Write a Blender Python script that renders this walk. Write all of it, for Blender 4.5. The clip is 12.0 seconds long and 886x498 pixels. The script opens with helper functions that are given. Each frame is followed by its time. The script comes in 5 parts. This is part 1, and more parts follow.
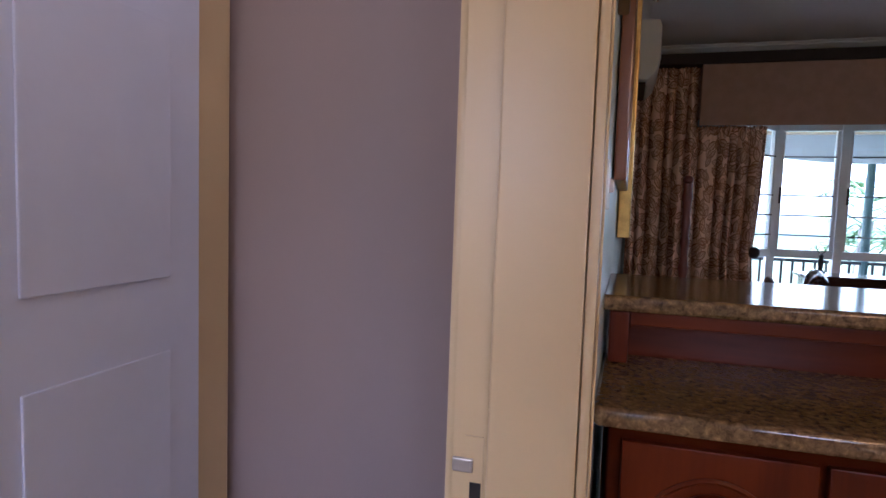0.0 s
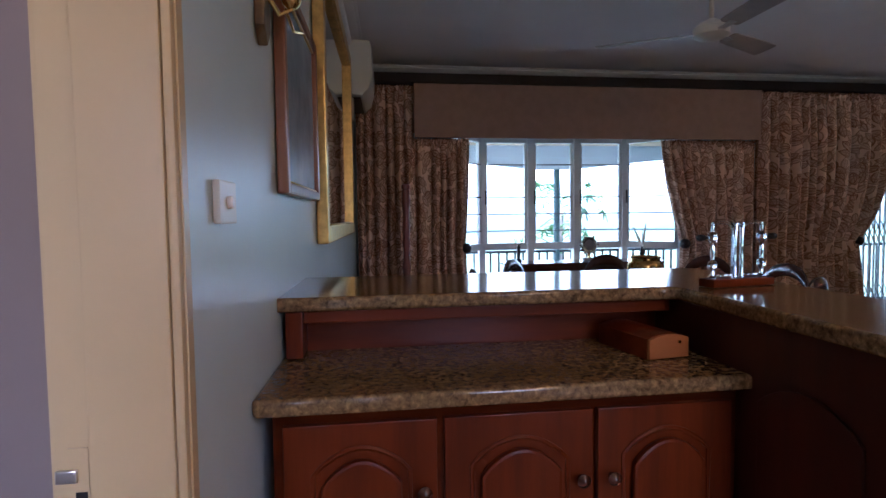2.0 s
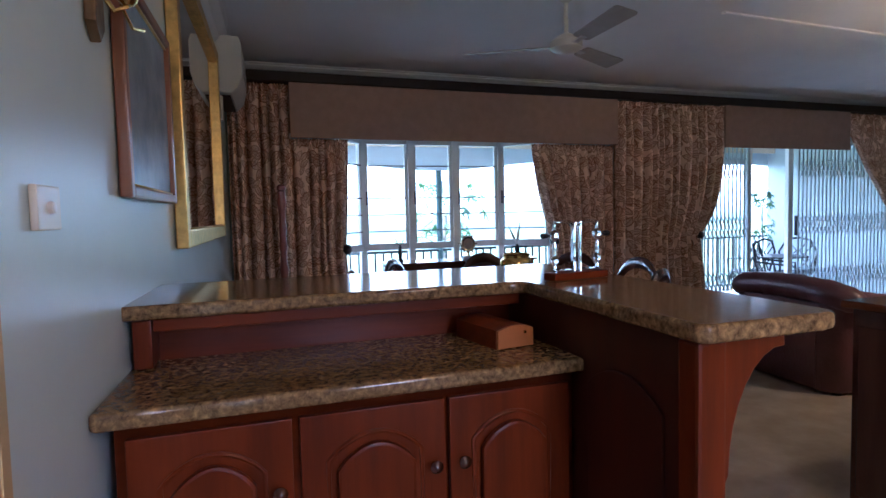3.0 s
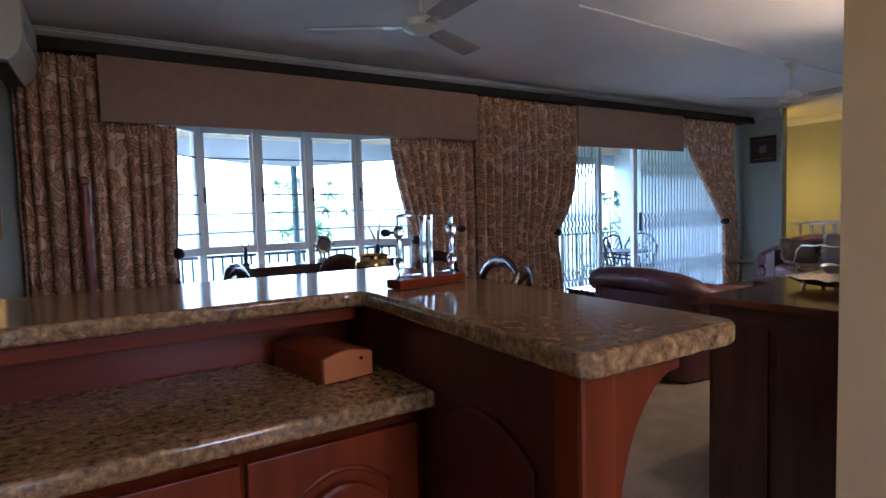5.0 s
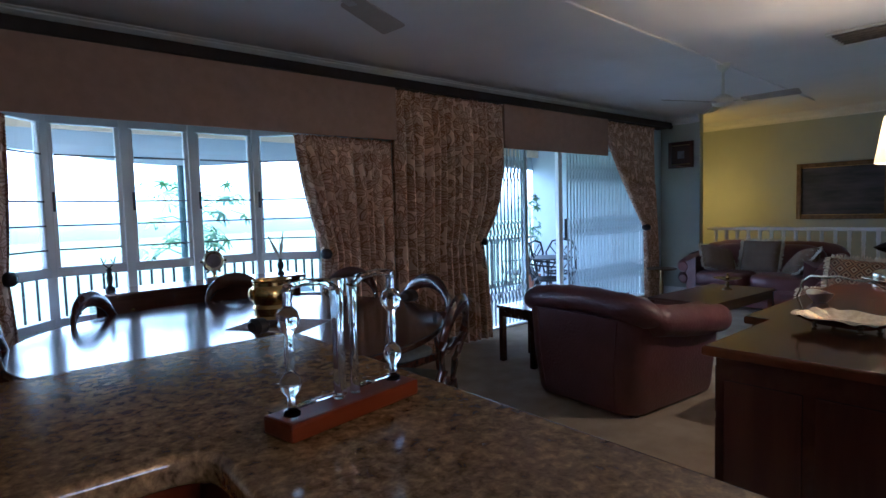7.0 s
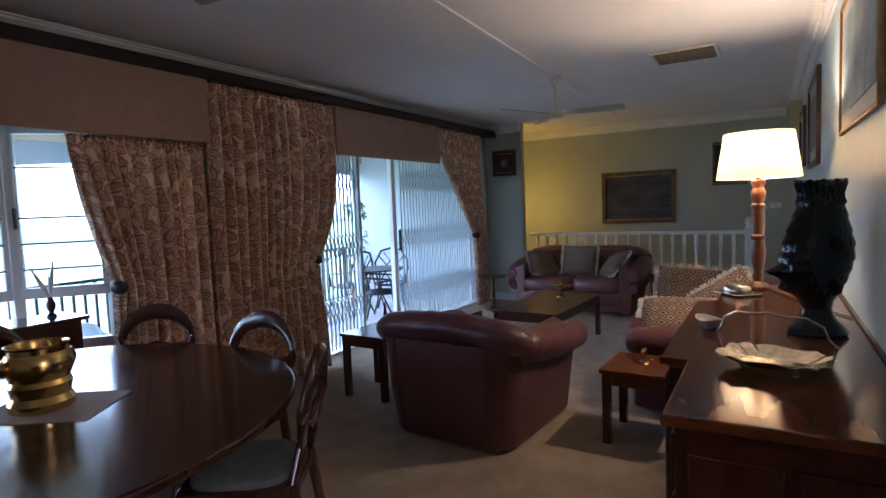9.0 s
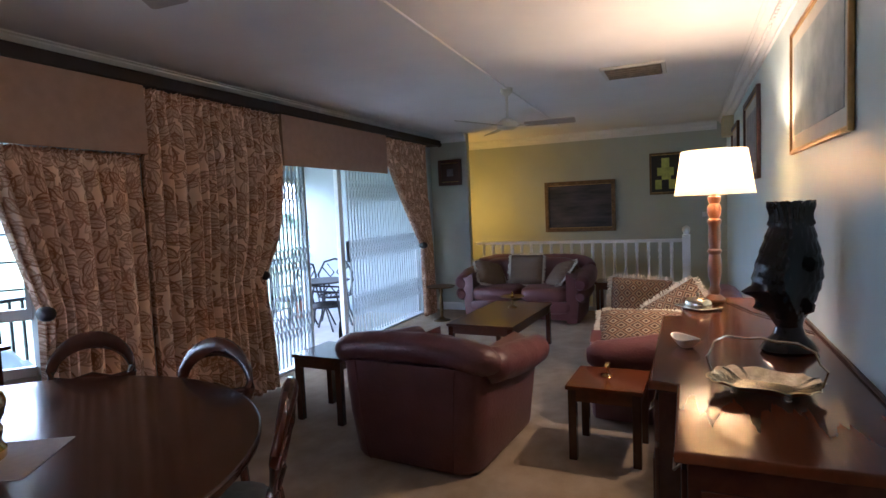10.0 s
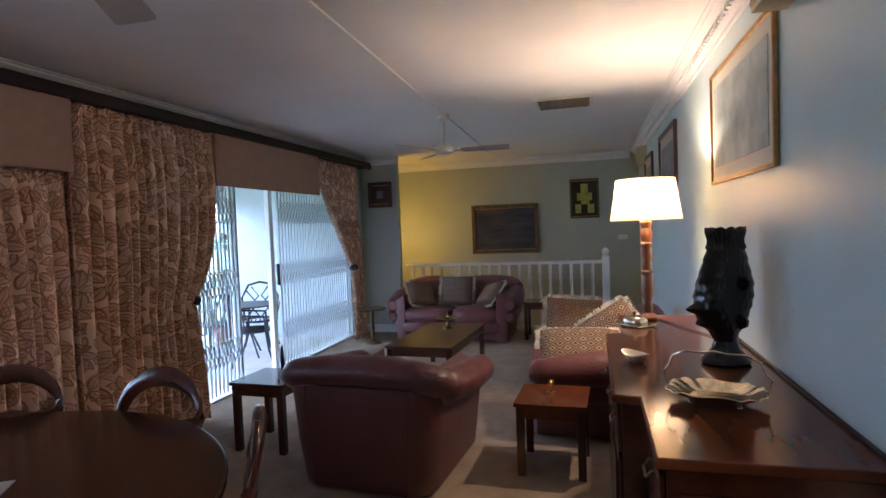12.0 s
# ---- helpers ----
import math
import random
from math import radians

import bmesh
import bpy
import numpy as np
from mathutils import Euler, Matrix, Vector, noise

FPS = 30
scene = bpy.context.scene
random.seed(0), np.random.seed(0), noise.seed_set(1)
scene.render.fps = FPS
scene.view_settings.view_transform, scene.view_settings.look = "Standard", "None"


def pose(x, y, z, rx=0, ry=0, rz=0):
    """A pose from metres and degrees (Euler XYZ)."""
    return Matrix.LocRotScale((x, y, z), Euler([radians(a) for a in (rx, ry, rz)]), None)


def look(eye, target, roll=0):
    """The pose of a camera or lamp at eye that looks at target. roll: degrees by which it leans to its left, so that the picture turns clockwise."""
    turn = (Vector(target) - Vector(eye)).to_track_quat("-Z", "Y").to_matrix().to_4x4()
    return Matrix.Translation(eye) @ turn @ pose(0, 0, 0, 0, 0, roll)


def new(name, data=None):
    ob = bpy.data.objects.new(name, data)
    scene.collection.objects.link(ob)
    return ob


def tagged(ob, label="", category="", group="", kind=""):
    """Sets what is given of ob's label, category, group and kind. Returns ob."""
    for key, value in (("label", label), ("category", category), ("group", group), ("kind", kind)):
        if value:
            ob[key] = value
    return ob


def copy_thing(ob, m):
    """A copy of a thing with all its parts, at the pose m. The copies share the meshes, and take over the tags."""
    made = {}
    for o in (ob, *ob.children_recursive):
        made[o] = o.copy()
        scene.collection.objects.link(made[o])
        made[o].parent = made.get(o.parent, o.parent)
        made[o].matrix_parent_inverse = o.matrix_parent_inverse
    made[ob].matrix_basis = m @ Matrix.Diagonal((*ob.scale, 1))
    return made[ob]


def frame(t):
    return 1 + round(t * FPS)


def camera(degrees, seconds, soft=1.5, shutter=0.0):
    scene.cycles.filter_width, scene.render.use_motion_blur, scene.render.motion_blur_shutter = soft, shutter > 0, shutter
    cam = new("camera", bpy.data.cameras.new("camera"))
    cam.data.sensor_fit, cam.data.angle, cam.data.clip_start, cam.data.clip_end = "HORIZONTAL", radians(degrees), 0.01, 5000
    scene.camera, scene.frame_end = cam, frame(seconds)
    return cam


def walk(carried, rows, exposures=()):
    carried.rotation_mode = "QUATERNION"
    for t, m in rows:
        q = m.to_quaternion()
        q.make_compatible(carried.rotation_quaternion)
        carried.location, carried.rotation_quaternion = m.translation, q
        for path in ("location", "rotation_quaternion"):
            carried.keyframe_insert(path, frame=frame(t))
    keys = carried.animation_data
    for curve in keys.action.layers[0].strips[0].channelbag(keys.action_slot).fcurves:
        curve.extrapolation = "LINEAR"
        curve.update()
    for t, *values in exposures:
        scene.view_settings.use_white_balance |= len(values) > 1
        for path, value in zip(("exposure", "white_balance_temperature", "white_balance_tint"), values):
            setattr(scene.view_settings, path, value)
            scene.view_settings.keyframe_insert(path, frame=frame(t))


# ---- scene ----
cam = camera(76.0, 12.0)

EXPO = [(0, 3.52, 5250, 35), (1, 3.38, 5100, 34), (2, 3.55, 5000, 33), (3, 3.86, 4800, 30), (5.5, 3.92, 4850, 31), (7, 3.44, 4620, 25), (9, 3.70, 5050, 31), (10.5, 4.15, 5280, 34), (12, 4.08, 5250, 33)]
PATH = [
    (0, (-0.023, 0.558, 1.289), (-0.558, 2.479, 1.143), 1.9),
    (0.5, (0.037, 0.566, 1.284), (-0.314, 2.531, 1.161), 1.0),
    (1, (0.099, 0.545, 1.291), (-0.043, 2.537, 1.174), 0.3),
    (1.5, (0.158, 0.503, 1.3), (0.222, 2.498, 1.184), -0.2),
    (2, (0.209, 0.451, 1.301), (0.486, 2.428, 1.188), -0.7),
    (2.5, (0.247, 0.414, 1.299), (0.729, 2.352, 1.185), -1.1),
    (3, (0.283, 0.383, 1.304), (0.933, 2.271, 1.185), -1.3),
    (3.5, (0.319, 0.374, 1.299), (1.109, 2.207, 1.178), -1.3),
    (5.5, (0.585, 0.827, 1.28), (1.714, 2.473, 1.149), -1.7),
    (6, (0.657, 0.968, 1.296), (1.844, 2.573, 1.166), -1.6),
    (6.5, (0.767, 1.125, 1.333), (2.01, 2.686, 1.198), -1.5),
    (7, (0.857, 1.264, 1.358), (2.17, 2.766, 1.22), -1.6),
    (7.2, (0.874, 1.285, 1.367), (2.217, 2.76, 1.225), -1.6),
    (8.8, (1.077, 1.759, 1.428), (2.78, 2.798, 1.284), -2.1),
    (9, (1.118, 1.804, 1.461), (2.845, 2.801, 1.31), -2.3),
    (9.5, (1.162, 1.896, 1.492), (2.945, 2.79, 1.341), -2.4),
    (10, (1.138, 2.002, 1.532), (2.969, 2.795, 1.39), -2.5),
    (10.5, (1.086, 2.09, 1.558), (2.961, 2.775, 1.431), -2.5),
    (11, (1.044, 2.14, 1.562), (2.947, 2.746, 1.456), -2.4),
    (11.5, (1.039, 2.161, 1.556), (2.96, 2.712, 1.464), -2.3),
    (12, (1.02, 2.183, 1.552), (2.952, 2.695, 1.473), -2.2),
]
walk(cam, [(t, look(eye, target, roll)) for t, eye, target, roll in PATH], EXPO)

# ---- world, sun, exposure ----
LAMP_W, BAR_W, HALL_W, STAIR_W = 2.9, 1.75, 0.45, 1.25
world = bpy.data.worlds.new("sky")
scene.world = world
world.use_nodes = True
wn = world.node_tree.nodes
sky = wn.new("ShaderNodeTexSky")
sky.sky_type = "NISHITA"
sky.sun_disc = False
sky.sun_elevation = radians(50)
sky.sun_rotation = radians(200)
sky.air_density, sky.dust_density, sky.ozone_density = 1.0, 3.0, 1.0
wn["Background"].inputs["Strength"].default_value = 0.15

world.node_tree.links.new(sky.outputs[0], wn["Background"].inputs["Color"])
sun = new("sun", bpy.data.lights.new("sun", "SUN"))
sun.data.energy, sun.data.angle, sun.data.color = 2.5, radians(2), (1, 0.95, 0.88)
sun.matrix_world = look((0, 0, 30), (8, 14, 0))


# ---- materials ----
def mat(name, color, rough=0.6, metal=0.0, var=0.12, scale=6.0, bump=0.0, bscale=60.0, coat=0.0, spec=0.5, color2=None, stretch=None, trans=0.0, even=False):
    m = bpy.data.materials.new(name)
    m.use_nodes = True
    nt = m.node_tree
    n, l = nt.nodes, nt.links
    b = n["Principled BSDF"]
    b.inputs["Roughness"].default_value = rough
    b.inputs["Metallic"].default_value = metal
    b.inputs["Coat Weight"].default_value = coat
    b.inputs["Coat Roughness"].default_value = 0.12
    b.inputs["Specular IOR Level"].default_value = spec
    b.inputs["Transmission Weight"].default_value = trans
    tc = n.new("ShaderNodeTexCoord")
    mp = n.new("ShaderNodeMapping")
    l.new(tc.outputs["Object"], mp.inputs[0])
    if stretch:
        mp.inputs["Scale"].default_value = stretch
    a = n.new("ShaderNodeTexNoise")
    a.inputs["Scale"].default_value, a.inputs["Detail"].default_value, a.inputs["Roughness"].default_value = scale, 6, 0.6
    l.new(mp.outputs[0], a.inputs["Vector"])
    r = n.new("ShaderNodeValToRGB")
    c2 = color2 or [c * (1 - var) for c in color]
    c1 = color if color2 else [min(1, c * (1 + var)) for c in color]
    r.color_ramp.elements[0].position, r.color_ramp.elements[1].position = 0.35, 0.65
    r.color_ramp.elements[0].color = (*c2, 1)
    r.color_ramp.elements[1].color = (*c1, 1)
    l.new(a.outputs["Fac"], r.inputs[0])
    l.new(r.outputs[0], b.inputs["Base Color"])
    rr = n.new("ShaderNodeMapRange")
    rr.inputs["To Min"].default_value, rr.inputs["To Max"].default_value = max(0.02, rough * 0.92), min(1, rough * 1.08)
    l.new(a.outputs["Fac"], rr.inputs["Value"])
    if not even:
        l.new(rr.outputs[0], b.inputs["Roughness"])
    if bump:
        f = n.new("ShaderNodeTexNoise")
        f.inputs["Scale"].default_value, f.inputs["Detail"].default_value = bscale, 4
        l.new(mp.outputs[0], f.inputs["Vector"])
        bp = n.new("ShaderNodeBump")
        bp.inputs["Strength"].default_value, bp.inputs["Distance"].default_value = bump, 0.01
        l.new(f.outputs["Fac"], bp.inputs["Height"])
        l.new(bp.outputs[0], b.inputs["Normal"])
    return m


def granite():
    m = mat("granite", (0.34, 0.26, 0.17), 0.12, var=0.3, scale=9, spec=0.5)
    n, l = m.node_tree.nodes, m.node_tree.links
    tc = n.new("ShaderNodeTexCoord")
    v = n.new("ShaderNodeTexNoise")
    v.inputs["Scale"].default_value, v.inputs["Detail"].default_value, v.inputs["Roughness"].default_value = 66, 7, 0.66
    v.inputs["Distortion"].default_value = 0.35
    l.new(tc.outputs["Object"], v.inputs["Vector"])
    r = n.new("ShaderNodeValToRGB")
    e = r.color_ramp.elements
    e[0].position, e[0].color = 0.33, (0.065, 0.037, 0.018, 1)
    e[1].position, e[1].color = 0.70, (0.42, 0.26, 0.105, 1)
    for p, c in ((0.44, (0.155, 0.095, 0.040, 1)), (0.50, (0.195, 0.122, 0.052, 1)), (0.56, (0.25, 0.158, 0.066, 1))):
        x = e.new(p)
        x.color = c
    l.new(v.outputs["Fac"], r.inputs[0])
    l.new(r.outputs[0], n["Principled BSDF"].inputs["Base Color"])
    return m


def wood(name, dark, light, rough=0.35, coat=0.3, axis=0, scale=5.0):
    s = [4.0, 4.0, 4.0]
    s[axis] = 0.35
    dark = [0.45 * a + 0.55 * b for a, b in zip(light, dark)]
    return mat(name, light, rough, color2=dark, scale=scale, stretch=s, coat=coat, bump=0.015, bscale=scale * 6)


def leaf_fabric(name, ground, leaf, size=7.0):
    """Woven cloth with outlined leaves scattered over it, laid out by the cloth's own length."""
    m = mat(name, ground, 0.9, var=0.1, scale=3, spec=0.05)
    n, l = m.node_tree.nodes, m.node_tree.links
    uv = n.new("ShaderNodeTexCoord")
    wob = n.new("ShaderNodeTexNoise")
    wob.inputs["Scale"].default_value = 9
    l.new(uv.outputs["UV"], wob.inputs["Vector"])

    def math_(op, a, b=None):
        x = n.new("ShaderNodeMath")
        x.operation = op
        for i, val in enumerate((a, b)):
            if val is None:
                continue
            if isinstance(val, (int, float)):
                x.inputs[i].default_value = val
            else:
                l.new(val, x.inputs[i])
        return x.outputs[0]

    def layer(sc, seed, long, wide):
        mp = n.new("ShaderNodeMapping")
        mp.inputs["Scale"].default_value = (sc, sc, sc)
        mp.inputs["Location"].default_value = (seed, seed * 1.7, 0)
        l.new(uv.outputs["UV"], mp.inputs[0])
        vo = n.new("ShaderNodeTexVoronoi")
        vo.voronoi_dimensions = "2D"
        vo.inputs["Scale"].default_value = 1.0
        vo.inputs["Randomness"].default_value = 0.85
        l.new(mp.outputs[0], vo.inputs["Vector"])
        sub = n.new("ShaderNodeVectorMath")
        sub.operation = "SUBTRACT"
        l.new(mp.outputs[0], sub.inputs[0])
        l.new(vo.outputs["Position"], sub.inputs[1])
        sep = n.new("ShaderNodeSeparateColor")
        l.new(vo.outputs["Color"], sep.inputs[0])
        ang = math_("MULTIPLY", sep.outputs[0], 6.283)
        rot = n.new("ShaderNodeVectorRotate")
        rot.rotation_type = "Z_AXIS"
        l.new(sub.outputs[0], rot.inputs["Vector"])
        l.new(ang, rot.inputs["Angle"])
        sx = n.new("ShaderNodeSeparateXYZ")
        l.new(rot.outputs[0], sx.inputs[0])
        u = math_("DIVIDE", sx.outputs[0], long)
        w = math_("MULTIPLY", math_("SUBTRACT", 1.0, math_("MULTIPLY", u, u)), wide)
        av = math_("ABSOLUTE", sx.outputs[1])
        d = math_("SUBTRACT", w, av)
        out = math_("LESS_THAN", math_("ABSOLUTE", d), 0.048)
        rib = math_("MULTIPLY", math_("LESS_THAN", av, 0.02), math_("GREATER_THAN", d, 0.0))
        vein = math_("MULTIPLY", math_("GREATER_THAN", math_("SINE", math_("MULTIPLY", math_("ADD", sx.outputs[0], av), 34.0)), 0.72), math_("GREATER_THAN", d, 0.06))
        fill = math_("MULTIPLY", math_("GREATER_THAN", d, 0.0), 0.32)
        return math_("MAXIMUM", math_("MAXIMUM", out, rib), math_("MAXIMUM", fill, math_("MULTIPLY", vein, 0.55)))

    f = math_("MAXIMUM", layer(size, 0.0, 0.54, 0.25), math_("MULTIPLY", layer(size * 1.1, 3.37, 0.52, 0.23), 0.9))
    f = math_("MAXIMUM", f, math_("MULTIPLY", layer(size * 0.93, 7.71, 0.50, 0.22), 0.65))
    f = math_("MULTIPLY", f, math_("ADD", 0.45, wob.outputs["Fac"]))
    mx = n.new("ShaderNodeMix")
    mx.data_type = "RGBA"
    l.new(f, mx.inputs["Factor"])
    old = n["Principled BSDF"].inputs["Base Color"].links[0].from_socket
    l.new(old, mx.inputs["A"])
    mx.inputs["B"].default_value = (*leaf, 1)
    l.new(mx.outputs["Result"], n["Principled BSDF"].inputs["Base Color"])
    return m


def kilim(name):
    m = mat(name, (0.40, 0.33, 0.24), 0.9, var=0.15, scale=30, spec=0.1)
    n, l = m.node_tree.nodes, m.node_tree.links
    uv = n.new("ShaderNodeTexCoord")

    def math_(op, a, b=0.0):
        x = n.new("ShaderNodeMath")
        x.operation = op
        for i, val in enumerate((a, b)):
            if isinstance(val, (int, float)):
                x.inputs[i].default_value = val
            else:
                l.new(val, x.inputs[i])
        return x.outputs[0]

    sx = n.new("ShaderNodeSeparateXYZ")
    l.new(uv.outputs["UV"], sx.inputs[0])
    fx = math_("ABSOLUTE", math_("SUBTRACT", math_("FRACT", math_("MULTIPLY", sx.outputs[0], 5.5)), 0.5))
    fy = math_("ABSOLUTE", math_("SUBTRACT", math_("FRACT", math_("MULTIPLY", sx.outputs[1], 5.0)), 0.5))
    s = math_("ADD", fx, fy)
    st = n.new("ShaderNodeValToRGB")
    st.color_ramp.interpolation = "CONSTANT"
    e = st.color_ramp.elements
    e[0].position, e[0].color = 0.0, (0.08, 0.042, 0.03, 1)
    e[1].position, e[1].color = 0.16, (0.29, 0.225, 0.16, 1)
    for p, c in ((0.3, (0.07, 0.05, 0.045, 1)), (0.42, (0.24, 0.165, 0.11, 1)), (0.58, (0.11, 0.055, 0.04, 1)), (0.72, (0.34, 0.275, 0.20, 1)), (0.86, (0.075, 0.05, 0.045, 1))):
        x = e.new(p)
        x.color = c
    l.new(s, st.inputs[0])
    l.new(st.outputs[0], n["Principled BSDF"].inputs["Base Color"])
    return m


def glass(name, tint=(0.95, 1, 0.98), rough=0.0):
    m = bpy.data.materials.new(name)
    m.use_nodes = True
    b = m.node_tree.nodes["Principled BSDF"]
    b.inputs["Base Color"].default_value = (*tint, 1)
    b.inputs["Roughness"].default_value = rough
    b.inputs["Transmission Weight"].default_value = 1.0
    b.inputs["IOR"].default_value = 1.45
    return m


M_WALL = mat("wall_paint", (0.57, 0.70, 0.73), 0.36, var=0.03, scale=2.5, bump=0.06, bscale=180, spec=0.5)
M_WALL_G = mat("wall_paint_green", (0.43, 0.46, 0.40), 0.55, var=0.03, scale=2.5, bump=0.05, bscale=150)
M_MAUVE = mat("wall_mauve", (0.30, 0.235, 0.21), 0.7, var=0.03, scale=2, bump=0.04, bscale=200)
M_CEIL = mat("ceiling_paint", (0.82, 0.80, 0.79), 0.8, var=0.03, scale=1.5, bump=0.04, bscale=120)
M_CREAM = mat("cream_gloss", (0.60, 0.465, 0.25), 0.35, var=0.03, scale=3, bump=0.03, bscale=70)
M_WHITE = mat("white_paint", (0.78, 0.78, 0.77), 0.4, var=0.03, scale=4, bump=0.03, bscale=90)
M_ALU = mat("window_paint", (0.80, 0.83, 0.84), 0.4, var=0.04, scale=5)
M_CARPET = mat("carpet", (0.45, 0.36, 0.265), 0.95, color2=(0.35, 0.275, 0.20), scale=5, bump=0.7, bscale=260, spec=0.1)
M_GRANITE = granite()
M_MAHOG = wood("mahogany", (0.040, 0.006, 0.002), (0.155, 0.026, 0.004), 0.34, 0.0, 0)
M_MAHOG_V = wood("mahogany_upright", (0.040, 0.006, 0.002), (0.155, 0.026, 0.004), 0.34, 0.0, 2)
for m_ in (M_MAHOG, M_MAHOG_V):
    m_.node_tree.nodes["Principled BSDF"].inputs["Specular IOR Level"].default_value = 0.18
M_DARK = wood("dark_polish", (0.030, 0.009, 0.006), (0.075, 0.024, 0.013), 0.2, 0.5, 0)
M_DARK_V = wood("dark_polish_upright", (0.030, 0.009, 0.006), (0.075, 0.024, 0.013), 0.22, 0.5, 2)
M_SATIN = wood("dark_satin", (0.035, 0.010, 0.006), (0.085, 0.026, 0.013), 0.34, 0.1, 0)
# Panel wood darkened: the shade on this side is put into its colour.
M_PANEL_SHADE = wood("red_panel_shaded", (0.022, 0.005, 0.003), (0.055, 0.012, 0.005), 0.4, 0.0, 2)
M_SIDEB = mat("sideboard_wood", (0.135, 0.038, 0.014), 0.13, color2=(0.095, 0.030, 0.012), scale=4, stretch=(0.4, 4, 4), even=True, spec=0.23)
M_END_LIT = wood("orange_wood", (0.30, 0.10, 0.025), (0.46, 0.17, 0.045), 0.4, 0.2, 0)
M_LEATHER = mat("burgundy_leather", (0.150, 0.056, 0.056), 0.38, color2=(0.118, 0.042, 0.044), scale=5, bump=0.35, bscale=55, spec=0.5)
M_CURTAIN = leaf_fabric("leaf_curtain", (0.86, 0.64, 0.47), (0.36, 0.18, 0.105), 8.8)
M_PELMET = mat("pelmet_cloth", (0.42, 0.275, 0.205), 0.9, var=0.06, scale=12, bump=0.2, bscale=400, spec=0.1)
M_RAIL = mat("dark_rail", (0.018, 0.009, 0.009), 0.6, var=0.2, scale=8)
M_TIE = mat("tieback_dark", (0.02, 0.014, 0.018), 0.5, var=0.2)
M_KILIM = kilim("kilim_cloth")
M_FRINGE = mat("cream_fringe", (0.62, 0.58, 0.5), 0.95, var=0.15, scale=40, bump=0.6, bscale=120)
M_BRASS = mat("brass", (0.62, 0.42, 0.14), 0.2, 1.0, var=0.15, scale=9)
M_BRASS_DK = mat("aged_brass", (0.16, 0.10, 0.045), 0.4, 1.0, var=0.2, scale=12)
M_GOLD = mat("gold_leaf", (0.60, 0.40, 0.12), 0.35, 0.85, var=0.2, scale=20, bump=0.1, bscale=60)
M_SILVER = mat("silver_plate", (0.50, 0.45, 0.35), 0.22, 1.0, var=0.25, scale=30, bump=0.15, bscale=90)
M_STEEL = mat("steel", (0.55, 0.55, 0.54), 0.3, 1.0, var=0.08)
M_BLACK = mat("black_iron", (0.012, 0.012, 0.013), 0.4, var=0.3)
M_BLACKGLASS = mat("black_ceramic", (0.010, 0.009, 0.009), 0.10, var=0.3, bump=0.2, bscale=70)
M_GLASS = glass("pane_glass")
M_CRYSTAL = glass("clear_glass", (0.93, 0.95, 0.97))
M_CRYSTAL.node_tree.nodes["Principled BSDF"].inputs["IOR"].default_value = 1.3
M_GATE = mat("gate_paint", (0.50, 0.57, 0.60), 0.45, var=0.04, scale=6)
M_PLASTIC = mat("ivory_plastic", (0.70, 0.68, 0.60), 0.35, var=0.03)
M_CONCRETE = mat("balcony_tile", (0.55, 0.53, 0.48), 0.6, var=0.12, scale=3, bump=0.1, bscale=40)
M_SOFFIT = mat("balcony_soffit", (0.66, 0.52, 0.40), 0.8, var=0.06, scale=2)
M_EXTWHITE = mat("plaster_white", (0.48, 0.53, 0.57), 0.85, var=0.05, scale=2, bump=0.1, bscale=50)
M_PINE_V = wood("orange_wood_upright", (0.09, 0.027, 0.006), (0.24, 0.078, 0.019), 0.3, 0.2, 2)
M_FRAME_GT = mat("gilt_wood", (0.42, 0.24, 0.08), 0.35, 0.5, var=0.2, scale=15)


M_FRAME_AG = mat("aged_gilt", (0.15, 0.095, 0.042), 0.45, 0.4, var=0.3, scale=18, bump=0.2, bscale=60)


def shade_cloth():
    m = bpy.data.materials.new("shade_cloth")
    m.use_nodes = True
    n, l = m.node_tree.nodes, m.node_tree.links
    tr = n.new("ShaderNodeBsdfTranslucent")
    tr.inputs["Color"].default_value = (0.86, 0.76, 0.58, 1)
    df = n.new("ShaderNodeBsdfDiffuse")
    df.inputs["Color"].default_value = (0.80, 0.74, 0.62, 1)
    mx = n.new("ShaderNodeMixShader")
    mx.inputs[0].default_value = 0.5
    l.new(df.outputs[0], mx.inputs[1])
    l.new(tr.outputs[0], mx.inputs[2])
    l.new(mx.outputs[0], n["Material Output"].inputs["Surface"])
    return m


M_SHADE = shade_cloth()
M_PEWTER = mat("pale_pewter", (0.75, 0.73, 0.66), 0.38, 0.85, var=0.06, scale=10)
M_MIRROR = mat("mirror_silver", (0.85, 0.86, 0.86), 0.02, 1.0, var=0.01)


# ---- building helpers ----
def box(bm, x0, x1, y0, y1, z0, z1, bev=0.0, seg=2):
    vs = bmesh.ops.create_cube(bm, size=1.0)["verts"]
    bmesh.ops.scale(bm, vec=(abs(x1 - x0), abs(y1 - y0), abs(z1 - z0)), verts=vs)
    bmesh.ops.translate(bm, vec=((x0 + x1) / 2, (y0 + y1) / 2, (z0 + z1) / 2), verts=vs)
    if bev > 0:
        es = list({e for v in vs for e in v.link_edges})
        bmesh.ops.bevel(bm, geom=es, offset=bev, segments=seg, affect="EDGES", profile=0.6)
    return vs


